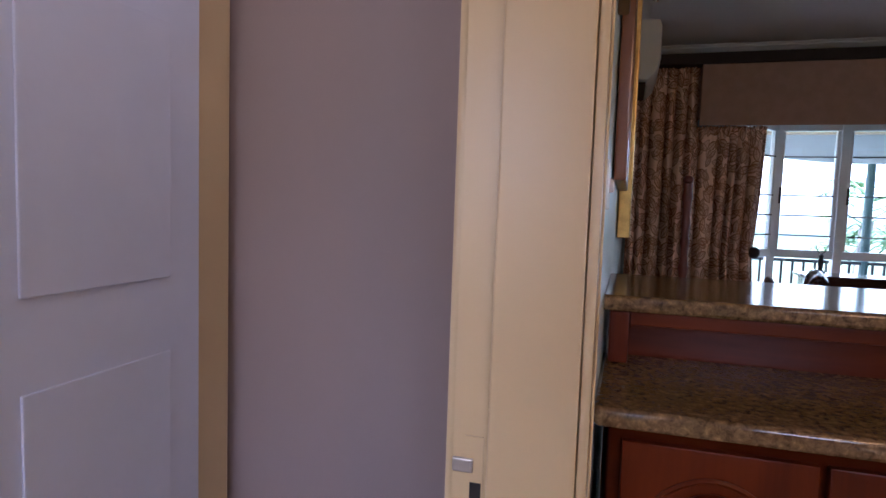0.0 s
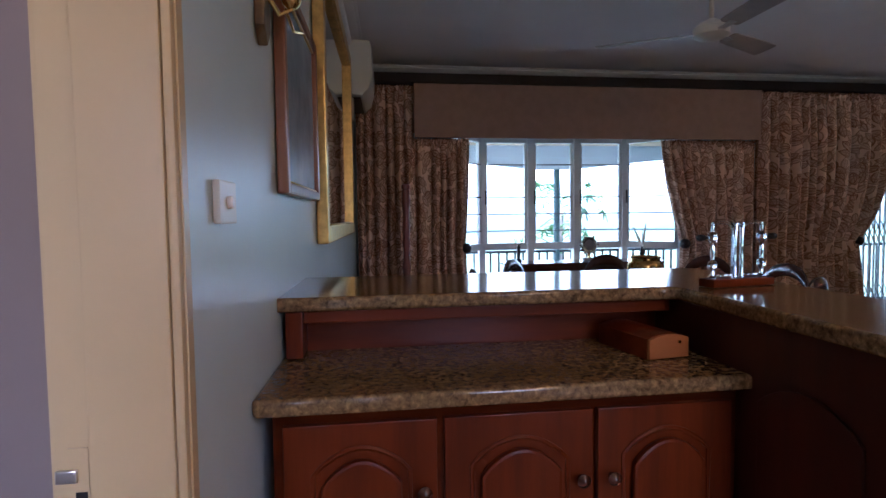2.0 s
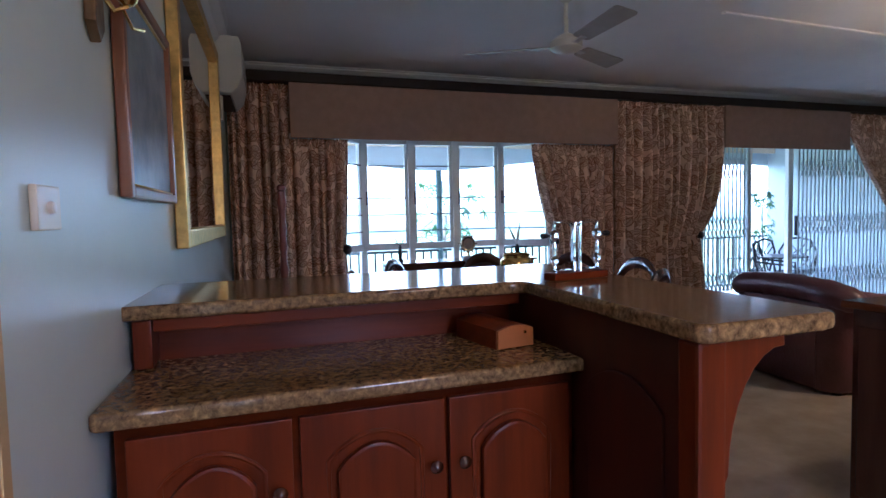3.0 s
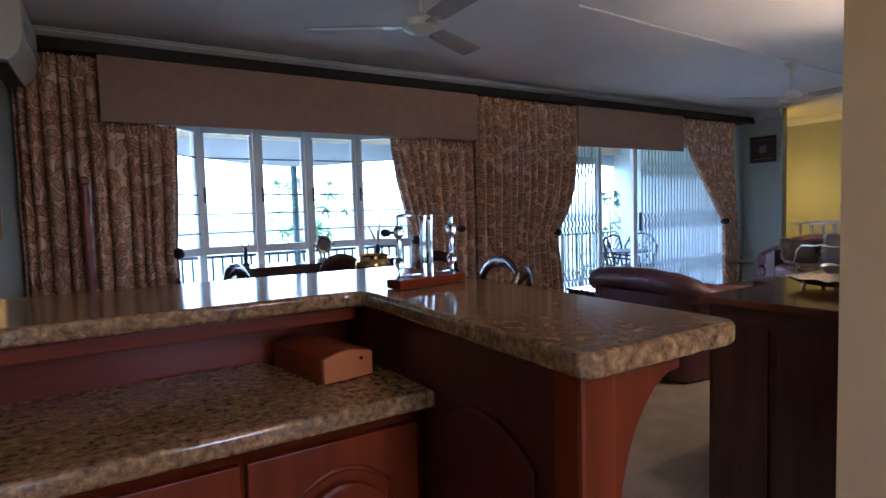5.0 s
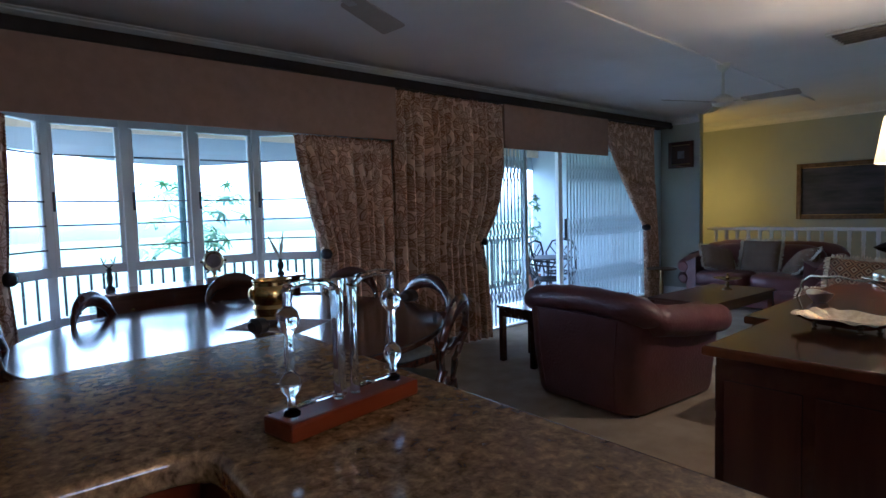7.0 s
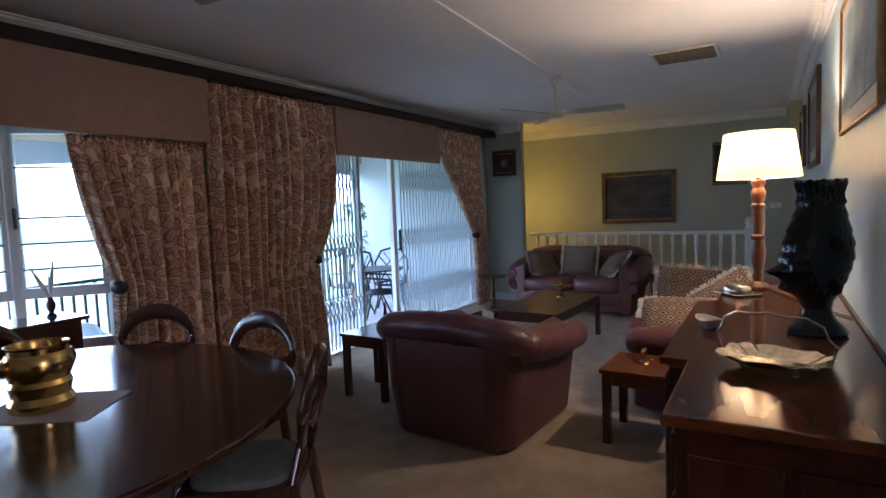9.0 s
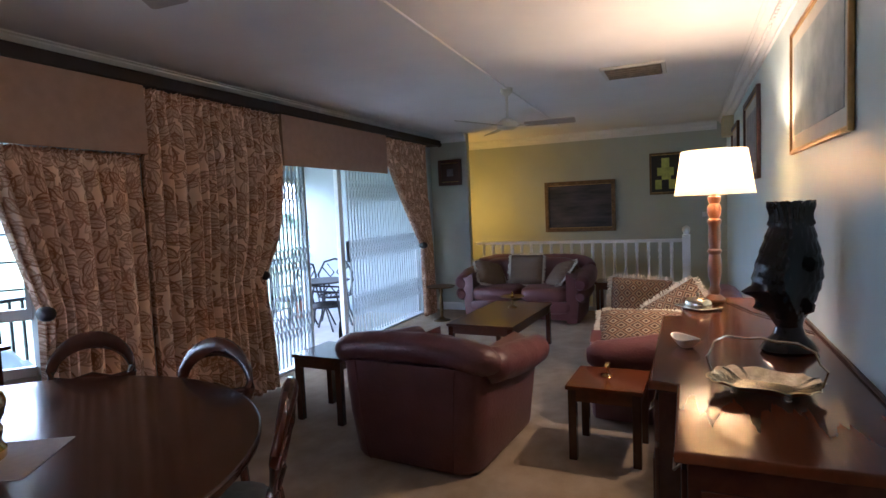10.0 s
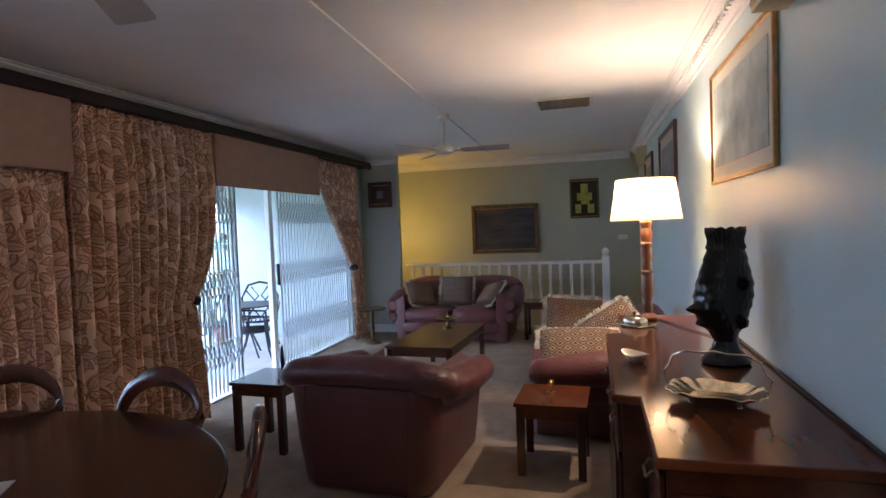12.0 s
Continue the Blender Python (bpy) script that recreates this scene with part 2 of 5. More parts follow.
def lathe(bm, profile, seg=24, at=(0, 0, 0), cap=True):
    rings = []
    for r, z in profile:
        rings.append([bm.verts.new((at[0] + r * math.cos(2 * math.pi * i / seg), at[1] + r * math.sin(2 * math.pi * i / seg), at[2] + z)) for i in range(seg)])
    for a, b in zip(rings, rings[1:]):
        for i in range(seg):
            bm.faces.new((a[i], a[(i + 1) % seg], b[(i + 1) % seg], b[i]))
    if cap:
        bm.faces.new(list(reversed(rings[0])))
        bm.faces.new(rings[-1])
    return [v for r in rings for v in r]


def tube(bm, pts, r, seg=8, closed=False, flat=1.0):
    """A round bar along points; r a number or one for each point."""
    pts = [Vector(p) for p in pts]
    rings = []
    up = Vector((0, 0, 1))
    for i, p in enumerate(pts):
        a = pts[i - 1] if (i or closed) else p
        b = pts[(i + 1) % len(pts)] if (i < len(pts) - 1 or closed) else p
        d = (b - a).normalized()
        s = d.cross(up)
        if s.length < 1e-3:
            s = d.cross(Vector((0, 1, 0)))
        s.normalize()
        t = s.cross(d).normalized()
        rad = r[i] if isinstance(r, (list, tuple)) else r
        rings.append([bm.verts.new(p + rad * (s * math.cos(2 * math.pi * k / seg) * flat + t * math.sin(2 * math.pi * k / seg))) for k in range(seg)])
    n = len(rings)
    for i in range(n if closed else n - 1):
        a, b = rings[i], rings[(i + 1) % n]
        for k in range(seg):
            bm.faces.new((a[k], b[k], b[(k + 1) % seg], a[(k + 1) % seg]))
    if not closed:
        bm.faces.new(rings[0])
        bm.faces.new(list(reversed(rings[-1])))


def prism(bm, outline, axis, lo, hi, bev=0.0):
    """A flat outline (list of 2D points) pushed along an axis from lo to hi."""
    def put(p, h):
        return {"x": (h, p[0], p[1]), "y": (p[0], h, p[1]), "z": (p[0], p[1], h)}[axis]
    a = [bm.verts.new(put(p, lo)) for p in outline]
    b = [bm.verts.new(put(p, hi)) for p in outline]
    fs = [bm.faces.new(a), bm.faces.new(list(reversed(b)))]
    n = len(a)
    for i in range(n):
        fs.append(bm.faces.new((a[i], b[i], b[(i + 1) % n], a[(i + 1) % n])))
    bmesh.ops.recalc_face_normals(bm, faces=fs)
    if bev > 0:
        es = list({e for f in fs[:2] for e in f.edges})
        bmesh.ops.bevel(bm, geom=es, offset=bev, segments=2, affect="EDGES", profile=0.6)
    return a + b


def blob(bm, cx, cy, cz, sx, sy, sz, p=2.6, nu=20, nv=12):
    """A soft cushion-like block: a rounded box with bulging sides."""
    def sg(c, e):
        return math.copysign(abs(c) ** e, c)
    e = 2.0 / p
    rows = []
    for j in range(nv + 1):
        v = -math.pi / 2 + math.pi * j / nv
        rows.append([bm.verts.new((cx + sx / 2 * sg(math.cos(v), e) * sg(math.cos(u), e), cy + sy / 2 * sg(math.cos(v), e) * sg(math.sin(u), e), cz + sz / 2 * sg(math.sin(v), e)))
                     for u in [2 * math.pi * (i + 0.5) / nu for i in range(nu)]])
    for a, b in zip(rows, rows[1:]):
        for i in range(nu):
            bm.faces.new((a[i], a[(i + 1) % nu], b[(i + 1) % nu], b[i]))
    bmesh.ops.remove_doubles(bm, verts=[v for r in (rows[0], rows[-1]) for v in r], dist=1e-4)


def finish(bm, name, material, smooth=True):
    bmesh.ops.recalc_face_normals(bm, faces=bm.faces)
    bm.faces.index_update()
    broad = []
    for f in bm.faces:
        round_it = [g for e in f.edges for g in e.link_faces if g is not f]
        if len(f.verts) > 4 or (round_it and f.calc_area() > 3 * max(g.calc_area() for g in round_it)):
            broad.append(f.index)
    me = bpy.data.meshes.new(name)
    bm.to_mesh(me)
    bm.free()
    me.materials.append(material)
    if smooth:
        me.shade_smooth()
        me.set_sharp_from_angle(angle=radians(38))
        for i in broad:
            me.polygons[i].use_smooth = False
    return me


def part(name, bm, material, parent, label="", smooth=True):
    ob = new(name, finish(bm, name, material, smooth))
    ob.parent = parent
    if label:
        tagged(ob, label)
    return ob


def thing(name, label, category, at=None, group="", kind=""):
    ob = new(name)
    ob.empty_display_size = 0.1
    if at is not None:
        ob.matrix_world = at
    return tagged(ob, label, category, group, kind)


def solo(name, bm, material, label, category, at=None, group="", kind="", smooth=True):
    ob = new(name, finish(bm, name, material, smooth))
    if at is not None:
        ob.matrix_world = at
    return tagged(ob, label, category, group, kind)


def B(*boxes, bev=0.0):
    bm = bmesh.new()
    for b in boxes:
        box(bm, *b, bev=bev)
    return bm


def turned(bm, r, length, beads=(0.2, 0.5, 0.8), seg=14, at=(0, 0, 0), fat=0.35):
    """A turned wooden or painted spindle with beads."""
    prof = []
    for i in range(33):
        t = i / 32
        k = 1.0 - 0.25 * abs(math.sin(math.pi * t * 2))
        for b in beads:
            k += fat * math.exp(-((t - b) / 0.022) ** 2)
        prof.append((r * k, t * length))
    lathe(bm, prof, seg, at)


H_CEIL = 2.62
# ---- setting: walls, floor, ceiling ----
S = "structure"
solo("floor", B((0.85, 3.55, 5.77, 6.22, -0.12, 0.0), (-0.16, 9.3, 1.45, 5.77, -0.12, 0.0), (-1.4, 2.55, -2.0, 1.45, -0.12, 0.0)), M_CARPET, "beige wall-to-wall cut pile carpet with tread marks", "carpet", kind=S)
solo("hall_floor", B((-1.4, -0.16, 1.45, 5.2, -0.12, 0.0)), M_CARPET, "beige carpet in the hall beyond the doorway", "carpet", kind=S)
solo("stair_floor", B((9.3, 10.5, 1.3, 5.77, -2.6, -2.5)), M_CARPET, "carpeted landing at the foot of the stairwell", "floor", kind=S)
solo("floor_edge", B((9.3, 9.32, 1.45, 5.55, -2.5, -0.002)), M_WALL_G, "plain painted face of the floor above the stairs", "wall", kind=S)
solo("ceiling", B((-0.19, 10.5, 1.45, 5.77, H_CEIL, H_CEIL + 0.15), (-0.19, 2.55, -2.0, 1.45, H_CEIL, H_CEIL + 0.15)), M_CEIL, "flat off-white painted ceiling", "ceiling", kind=S)
solo("hall_ceiling", B((-1.4, -0.16, -2.0, 5.2, 2.5, 2.65)), M_CEIL, "plain white hall ceiling", "ceiling", kind=S)

bm = B((-0.185, -0.046, -2.0, 0.22, 0, H_CEIL), (-0.185, -0.046, 0.22, 1.255, 2.08, H_CEIL))
prism(bm, [(-0.185, 1.255), (-0.037, 1.255), (0.157, 5.77), (-0.185, 5.77)], "z", 0, H_CEIL)
solo("wall_west", bm, M_WALL, "pale blue-grey satin painted wall", "wall", kind=S)
solo("wall_hall", B((-1.075, -0.875, -2.0, 5.2, 0, 2.5)), M_MAUVE, "plain mauve-grey painted hall wall", "wall", kind=S)
solo("wall_hall_end", B((-0.875, -0.187, 1.71, 1.85, 0, 2.5)), M_MAUVE, "plain mauve-grey end wall of the hall", "wall", kind=S)
# Unseen closing walls; their window openings are added to let daylight in.
solo("wall_hall_back", B((-0.875, -0.187, -2.0, -1.85, 0, 0.9), (-0.875, -0.187, -2.0, -1.85, 2.1, 2.5)), M_MAUVE, "unseen mauve-grey wall, its opening added to let daylight in", "wall", kind=S)
solo("wall_south", B((0.0, 2.55, -2.0, -1.85, 0, 0.9), (0.0, 2.55, -2.0, -1.85, 2.1, H_CEIL), (0, 0.9, -2.0, -1.85, 0.9, 2.1), (1.5, 2.55, -2.0, -1.85, 0.9, 2.1)), M_WALL, "unseen plain wall behind the bar, its opening added for daylight", "wall", kind=S)
solo("wall_bar_side", B((2.43, 2.549, -1.85, 1.474, 0, H_CEIL)), M_CREAM, "plain cream painted side wall", "wall", kind=S)
solo("wall_right", B((2.55, 10.5, 1.30, 1.475, 0, H_CEIL), (9.3, 10.5, 1.30, 1.475, -2.5, 0)), M_WALL, "pale blue-grey painted long wall with pictures", "wall", kind=S)
solo("wall_far", B((10.3, 10.5, 1.45, 5.77, -2.5, H_CEIL)), M_WALL_G, "grey-green painted end wall of the stairwell", "wall", kind=S)
solo("wall_return", B((9.0, 9.12, 4.97, 5.77, -0.12, H_CEIL), (9.12, 10.3, 5.55, 5.77, -2.5, H_CEIL)), M_WALL_G, "pale painted wall stub beside the sliding door", "wall", kind=S)
WX0, WX1, DX0, DX1 = 0.85, 3.55, 4.85, 8.75
solo("wall_window", B((0, WX0, 5.55, 5.77, 0, H_CEIL), (WX1, DX0, 5.55, 5.77, 0, H_CEIL), (DX1, 9.0, 5.55, 5.77, 0, H_CEIL), (WX0, WX1, 5.55, 5.77, 2.2, H_CEIL), (DX0, DX1, 5.55, 5.77, 2.15, H_CEIL)), M_WALL, "pale painted outside wall with bay window and sliding door", "wall", kind=S)

# skirting, cornice
def run(name, profile, p0, p1, inward, material, label):
    """A moulding with a profile of (out, z) points, from p0 to p1, standing out from the wall towards inward."""
    bm = bmesh.new()
    ends = []
    for p in (p0, p1):
        ends.append([bm.verts.new((p[0] + inward[0] * o, p[1] + inward[1] * o, z)) for o, z in profile])
    n = len(profile)
    for i in range(n):
        bm.faces.new((ends[0][i], ends[1][i], ends[1][(i + 1) % n], ends[0][(i + 1) % n]))
    bm.faces.new(ends[0])
    bm.faces.new(list(reversed(ends[1])))
    return solo(name, bm, material, label, "moulding", kind=S)


corn = [(0.002, 2.50), (0.02, 2.50), (0.02, 2.52), (0.035, 2.53), (0.05, 2.555), (0.05, 2.565), (0.075, 2.575), (0.10, 2.595), (0.10, 2.605), (0.12, 2.61), (0.12, 2.617), (0.002, 2.617)]
for nm, a, b, d in (("cornice_window", (0.0, 5.55), (9.0, 5.55), (0, -1)), ("cornice_right", (2.43, 1.475), (10.3, 1.475), (0, 1)), ("cornice_west", (-0.05, 1.3), (0.14, 5.43), (1, -0.046)),
                    ("cornice_far", (10.3, 1.60), (10.3, 5.55), (-1, 0)), ("cornice_return", (9.0, 4.97), (9.0, 5.43), (-1, 0))):
    run(nm, corn, a, b, d, M_WHITE if "right" not in nm else M_CEIL, "white moulded plaster cornice")
skirt = [(0.002, 0.002), (0.018, 0.002), (0.018, 0.09), (0.010, 0.11), (0.002, 0.115)]
for nm, a, b, d in (("baseboard_right", (2.43, 1.475), (9.3, 1.475), (0, 1)), ("baseboard_return", (9.0, 4.97), (9.0, 5.55), (-1, 0)), ("baseboard_window", (3.6, 5.55), (4.85, 5.55), (0, -1)), ("baseboard_west", (0.016, 2.7), (0.14, 5.4), (1, -0.046))):
    run(nm, skirt, a, b, d, M_WHITE, "white painted skirting board")

bm0 = B((-0.016, 0.016, 0.0, 0.018, 2.535, 2.56))
me = finish(bm0, "dentil", M_CEIL, False)
for i in range(120):
    ob = new("dentil", me)
    ob.parent = bpy.data.objects["cornice_right"]
    ob.location = (2.6 + i * 0.064, 1.525, 0)

# ---- bar ----
def cathedral(bm, x0, x1, z0, z1, y, inset=0.0):
    """Outline of a panel with an arched top."""
    w = x1 - x0
    pts = [(x0, z0), (x1, z0), (x1, z1 - 0.055)]
    for i in range(1, 12):
        t = i / 12
        pts.append((x1 - w * t, z1 - 0.055 + 0.055 * math.sin(math.pi * t) ** 0.8))
    pts.append((x0, z1 - 0.055))
    return pts


bar = thing("bar_counter", "mahogany home bar with cupboards and raised serving ledge", "bar counter")
part("body", B((0.012, 1.072, 1.66, 2.28, 0.10, 0.897), (0.012, 1.072, 1.70, 2.28, 0.002, 0.10)), M_MAHOG, bar, "reddish mahogany carcass")
part("ledge_back", B((0.012, 1.13, 2.045, 2.28, 0.900, 1.062)), M_MAHOG, bar)
part("side_post", B((0.006, 0.05, 1.93, 2.043, 0.940, 1.062), bev=0.004), M_MAHOG_V, bar)
part("apron", B((0.052, 1.06, 1.935, 1.955, 1.030, 1.062), bev=0.003), M_MAHOG, bar)
part("leg_panel", B((1.074, 1.112, 1.25, 2.043, 0.002, 1.062), bev=0.004), M_PANEL_SHADE, bar, "panelled support wall with shade put into its dark wood")
part("end_post", B((1.045, 1.112, 1.19, 1.245, 0.002, 1.062), bev=0.008), M_MAHOG_V, bar)
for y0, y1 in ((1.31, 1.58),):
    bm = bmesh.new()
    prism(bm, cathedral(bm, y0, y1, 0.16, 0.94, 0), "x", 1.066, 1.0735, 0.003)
    part("raised_panel", bm, M_PANEL_SHADE, bar)
bm = bmesh.new()
arc = [(1.114, 0.76), (1.114, 1.062), (1.27, 1.062), (1.27, 1.035)]
for i in range(9):
    a = math.pi / 2 * i / 8
    arc.append((1.27 - 0.138 * math.sin(a), 1.035 - 0.24 * (1 - math.cos(a))))
prism(bm, arc, "y", 1.205, 1.25, 0.003)
part("bracket", bm, M_MAHOG_V, bar, "curved corbel under the overhang")
for i, (a, b) in enumerate(((0.034, 0.358), (0.374, 0.711), (0.723, 1.050))):
    d = part("door", B((a, b, 1.640, 1.658, 0.13, 0.868), bev=0.003), M_MAHOG_V, bar, "cupboard door with arched raised panel")
    bm = bmesh.new()
    prism(bm, cathedral(bm, a + 0.078, b - 0.078, 0.20, 0.795, 0), "y", 1.620, 1.6385, 0.008)
    part("raised_panel", bm, M_MAHOG_V, d)
    bm = bmesh.new()
    o = cathedral(bm, a + 0.060, b - 0.060, 0.183, 0.815, 0)
    tube(bm, [(p[0], 1.640, p[1]) for p in o], 0.006, 6, closed=True)
    part("panel_moulding", bm, M_MAHOG_V, d)
    kx = b - 0.03 if i < 2 else a + 0.03
    bm = bmesh.new()
    v = lathe(bm, [(0.006, 0), (0.006, 0.01), (0.014, 0.016), (0.016, 0.024), (0.010, 0.031), (0.002, 0.033)], 14)
    bmesh.ops.transform(bm, matrix=pose(kx, 1.640, 0.714, 90, 0, 0), verts=v)
    part("knob", bm, M_DARK, d, "turned dark wooden knob")


def slab(bm, outline, z0, z1, bev):
    prism(bm, outline, "z", z0, z1)
    es = [e for e in bm.edges if abs(e.verts[0].co.z - e.verts[1].co.z) < 1e-5]
    bmesh.ops.bevel(bm, geom=es, offset=bev, segments=3, affect="EDGES", profile=0.5)


def rounded(pts, r, n=6):
    """Rounds the corners of an outline by r each."""
    out = []
    m = len(pts)
    for i, p in enumerate(pts):
        p = Vector(p)
        rad = r[i] if isinstance(r, (list, tuple)) else r
        if rad <= 0:
            out.append(tuple(p))
            continue
        a = (Vector(pts[i - 1]) - p).normalized() * rad
        b = (Vector(pts[(i + 1) % m]) - p).normalized() * rad
        for k in range(n + 1):
            t = k / n
            out.append(tuple(p + a * (1 - t) ** 2 + b * t ** 2))
    return out


bm = bmesh.new()
slab(bm, rounded([(-0.022, 1.605), (1.073, 1.605), (1.073, 2.043), (-0.005, 2.043)], [0.02, 0, 0, 0]), 0.900, 0.937, 0.009)
solo("lower_worktop", bm, M_GRANITE, "speckled brown granite worktop on the bar cupboards", "worktop")
bm = bmesh.new()
slab(bm, rounded([(-0.017, 1.905), (1.06, 1.905), (1.025, 1.16), (1.375, 1.16), (1.425, 2.415), (0.008, 2.415)], [0.01, 0.05, 0.035, 0.05, 0.06, 0]), 1.065, 1.101, 0.009)
solo("bar_worktop", bm, M_GRANITE, "polished brown granite L-shaped bar top", "worktop")

bm = bmesh.new()
o = [(0.972, 0.903), (1.092, 0.903), (1.092, 0.955)] + [(1.092 - 0.12 * i / 8, 0.955 + 0.012 * math.sin(math.pi * i / 8)) for i in range(1, 8)] + [(0.972, 0.955)]
bx = thing("wooden_box", "small orange wooden bottle box lying on the granite", "box", pose(0.964, 1.765, 0.035, 0, 0, 9) @ pose(-1.032, -1.874, 0))
prism(bm, o, "y", 1.885, 2.10, 0.003)
part("case", bm, M_MAHOG, bx)
# The end faces the light: its orange brightness is put into the wood.
bm = bmesh.new()
prism(bm, [((p[0] - 1.032) * 0.97 + 1.032, (p[1] - 0.94) * 0.95 + 0.94) for p in o], "y", 1.874, 1.884, 0.002)
part("end_board", bm, M_END_LIT, bx, "end board, warm light put into its orange wood")
bm = bmesh.new()
lathe(bm, [(0.004, 0), (0.004, 0.004)], 8)
bmesh.ops.transform(bm, matrix=pose(1.06, 1.874, 0.945, 90, 0, 0), verts=bm.verts)
part("pin", bm, M_BRASS, bx)

# glass drinks dispenser
ds = thing("glass_dispenser", "blown glass drinks dispenser on a red wooden plinth", "dispenser", pose(1.230, 1.885, 1.102, 0, 0, 10))
part("plinth", B((-0.106, 0.106, -0.028, 0.028, 0, 0.022), bev=0.004), M_MAHOG, ds, "reddish wooden plinth")
for s in (-1, 1):
    bm = bmesh.new()
    lathe(bm, [(0.014, 0.022), (0.014, 0.028), (0.007, 0.034), (0.007, 0.055), (0.016, 0.068), (0.018, 0.08), (0.014, 0.092), (0.007, 0.10), (0.009, 0.13), (0.007, 0.165), (0.016, 0.178), (0.02, 0.192), (0.016, 0.207), (0.008, 0.215), (0.007, 0.24)], 16, (s * 0.085, 0, 0))
    part("column", bm, M_CRYSTAL, ds)
    bm = bmesh.new()
    tube(bm, [(s * 0.085, 0, 0.24), (s * 0.083, 0, 0.25), (s * 0.06, 0, 0.254), (s * 0.03, 0, 0.25), (s * 0.016, 0, 0.235)], 0.007, 8)
    part("arm", bm, M_CRYSTAL, ds)
    bm = bmesh.new()
    v = lathe(bm, [(0.005, 0), (0.007, 0.012), (0.013, 0.016), (0.014, 0.026), (0.008, 0.03)], 12)
    bmesh.ops.transform(bm, matrix=pose(s * 0.102, 0, 0.192, 0, s * 90, 0), verts=v)
    part("stopper", bm, M_BLACK, ds, "round black stopper")
    bm = bmesh.new()
    tube(bm, [(s * 0.075, 0, 0.034), (s * 0.02, 0, 0.034)], 0.004, 6)
    part("foot_rod", bm, M_CRYSTAL, ds)
for dx, dy in ((-0.014, 0), (0.014, 0), (0, 0.013)):
    bm = bmesh.new()
    lathe(bm, [(0.009, 0.023), (0.008, 0.06), (0.0075, 0.15), (0.009, 0.22), (0.013, 0.25)], 12, (dx, dy, 0))
    part("tube", bm, M_CRYSTAL, ds)

for o_ in ds.children:
    if o_.name.split(".")[0] != "plinth":
        cx_ = sum(v_.co.x for v_ in o_.data.vertices) / len(o_.data.vertices)
        slim = 0.72 if o_.name.split(".")[0] in ("column", "tube") else 1.0
        for v_ in o_.data.vertices:
            v_.co.z = 0.022 + (v_.co.z - 0.022) * 0.66
            v_.co.x, v_.co.y = cx_ + (v_.co.x - cx_) * slim, v_.co.y * slim
# ---- west wall ----
def wx(y):
    """Where the face of the west wall, which runs slightly askew, lies at y."""
    return -0.040 + 0.043 * (y - 1.18)


def framed(name, label, w, h, frame_mat, inner, at, fw=0.04, depth=0.03, mount=None, mw=0.0, group="", glazed=False, category="picture"):
    """A picture in the xz plane, facing -y; its left lower corner at the origin."""
    t = thing(name, label, category, at, group)
    for n_, b in (("frame_side", (0, fw, -depth, 0, 0, h)), ("frame_side", (w - fw, w, -depth, 0, 0, h)), ("frame_rail", (fw, w - fw, -depth, 0, 0, fw)), ("frame_rail", (fw, w - fw, -depth, 0, h - fw, h))):
        part(n_, B(b, bev=0.006), frame_mat, t)
    i0 = 0.006
    for n_, b in (("slip", (fw, w - fw, -depth * 0.7, -0.002, fw, fw + i0)), ("slip", (fw, w - fw, -depth * 0.7, -0.002, h - fw - i0, h - fw))):
        part(n_, B(b), M_GOLD, t)
    if mount:
        part("mount", B((fw, w - fw, -0.010, -0.001, fw, h - fw)), mount, t)
    part("picture", B((fw + mw, w - fw - mw, -0.014, -0.003, fw + mw, h - fw - mw)), inner, t)
    return t


M_PIC_BLUE = mat("pale_print", (0.32, 0.40, 0.48), 0.25, color2=(0.20, 0.27, 0.34), scale=5, spec=0.6)
M_PIC_TREE = mat("grey_green_print", (0.40, 0.46, 0.46), 0.5, color2=(0.18, 0.23, 0.25), scale=4.5)
M_PIC_SEA = mat("dusk_landscape", (0.085, 0.075, 0.085), 0.5, color2=(0.018, 0.022, 0.035), scale=3, stretch=(0.6, 1, 4))
M_PIC_DARK = mat("dark_print", (0.30, 0.28, 0.30), 0.4, color2=(0.12, 0.10, 0.12), scale=6)
M_MOUNT = mat("picture_mount", (0.58, 0.55, 0.47), 0.8, var=0.04)
M_FRAME_BR = wood("brown_frame", (0.12, 0.04, 0.015), (0.25, 0.10, 0.04), 0.35, 0.3, 2)
framed("picture_print", "pale blue print in a narrow brown wooden frame", 0.66, 0.56, M_FRAME_BR, M_PIC_BLUE, pose(wx(1.93) + 0.004, 1.93, 1.365, 0, 0, 87.54), 0.03, 0.03)
framed("wall_mirror", "large mirror in a gilded frame", 1.75, 1.2, M_GOLD, M_MIRROR, pose(wx(2.71) + 0.004, 2.71, 1.20, 0, 0, 87.54), 0.07, 0.045, category="mirror")
sw = thing("dimmer_switch", "white rotary dimmer switch on a square wall box", "switch", pose(wx(1.454), 1.454, 1.33, 0, 0, -2.46))
part("plate", B((0.001, 0.013, -0.050, 0.050, -0.036, 0.036), bev=0.003), M_PLASTIC, sw)
bm = bmesh.new()
v = lathe(bm, [(0.011, 0), (0.010, 0.006), (0.007, 0.008)], 18)
bmesh.ops.transform(bm, matrix=pose(0.013, 0, 0, 0, 90, 0), verts=v)
part("dial", bm, M_WHITE, sw)
sc = thing("wall_sconce", "brass candle bracket on a pointed brown wooden board", "wall lamp", pose(wx(1.75), 0, 0))
bm = bmesh.new()
prism(bm, [(1.735, 1.72), (1.775, 1.685), (1.815, 1.72), (1.815, 2.12), (1.735, 2.12)], "x", 0.001, 0.024, 0.005)
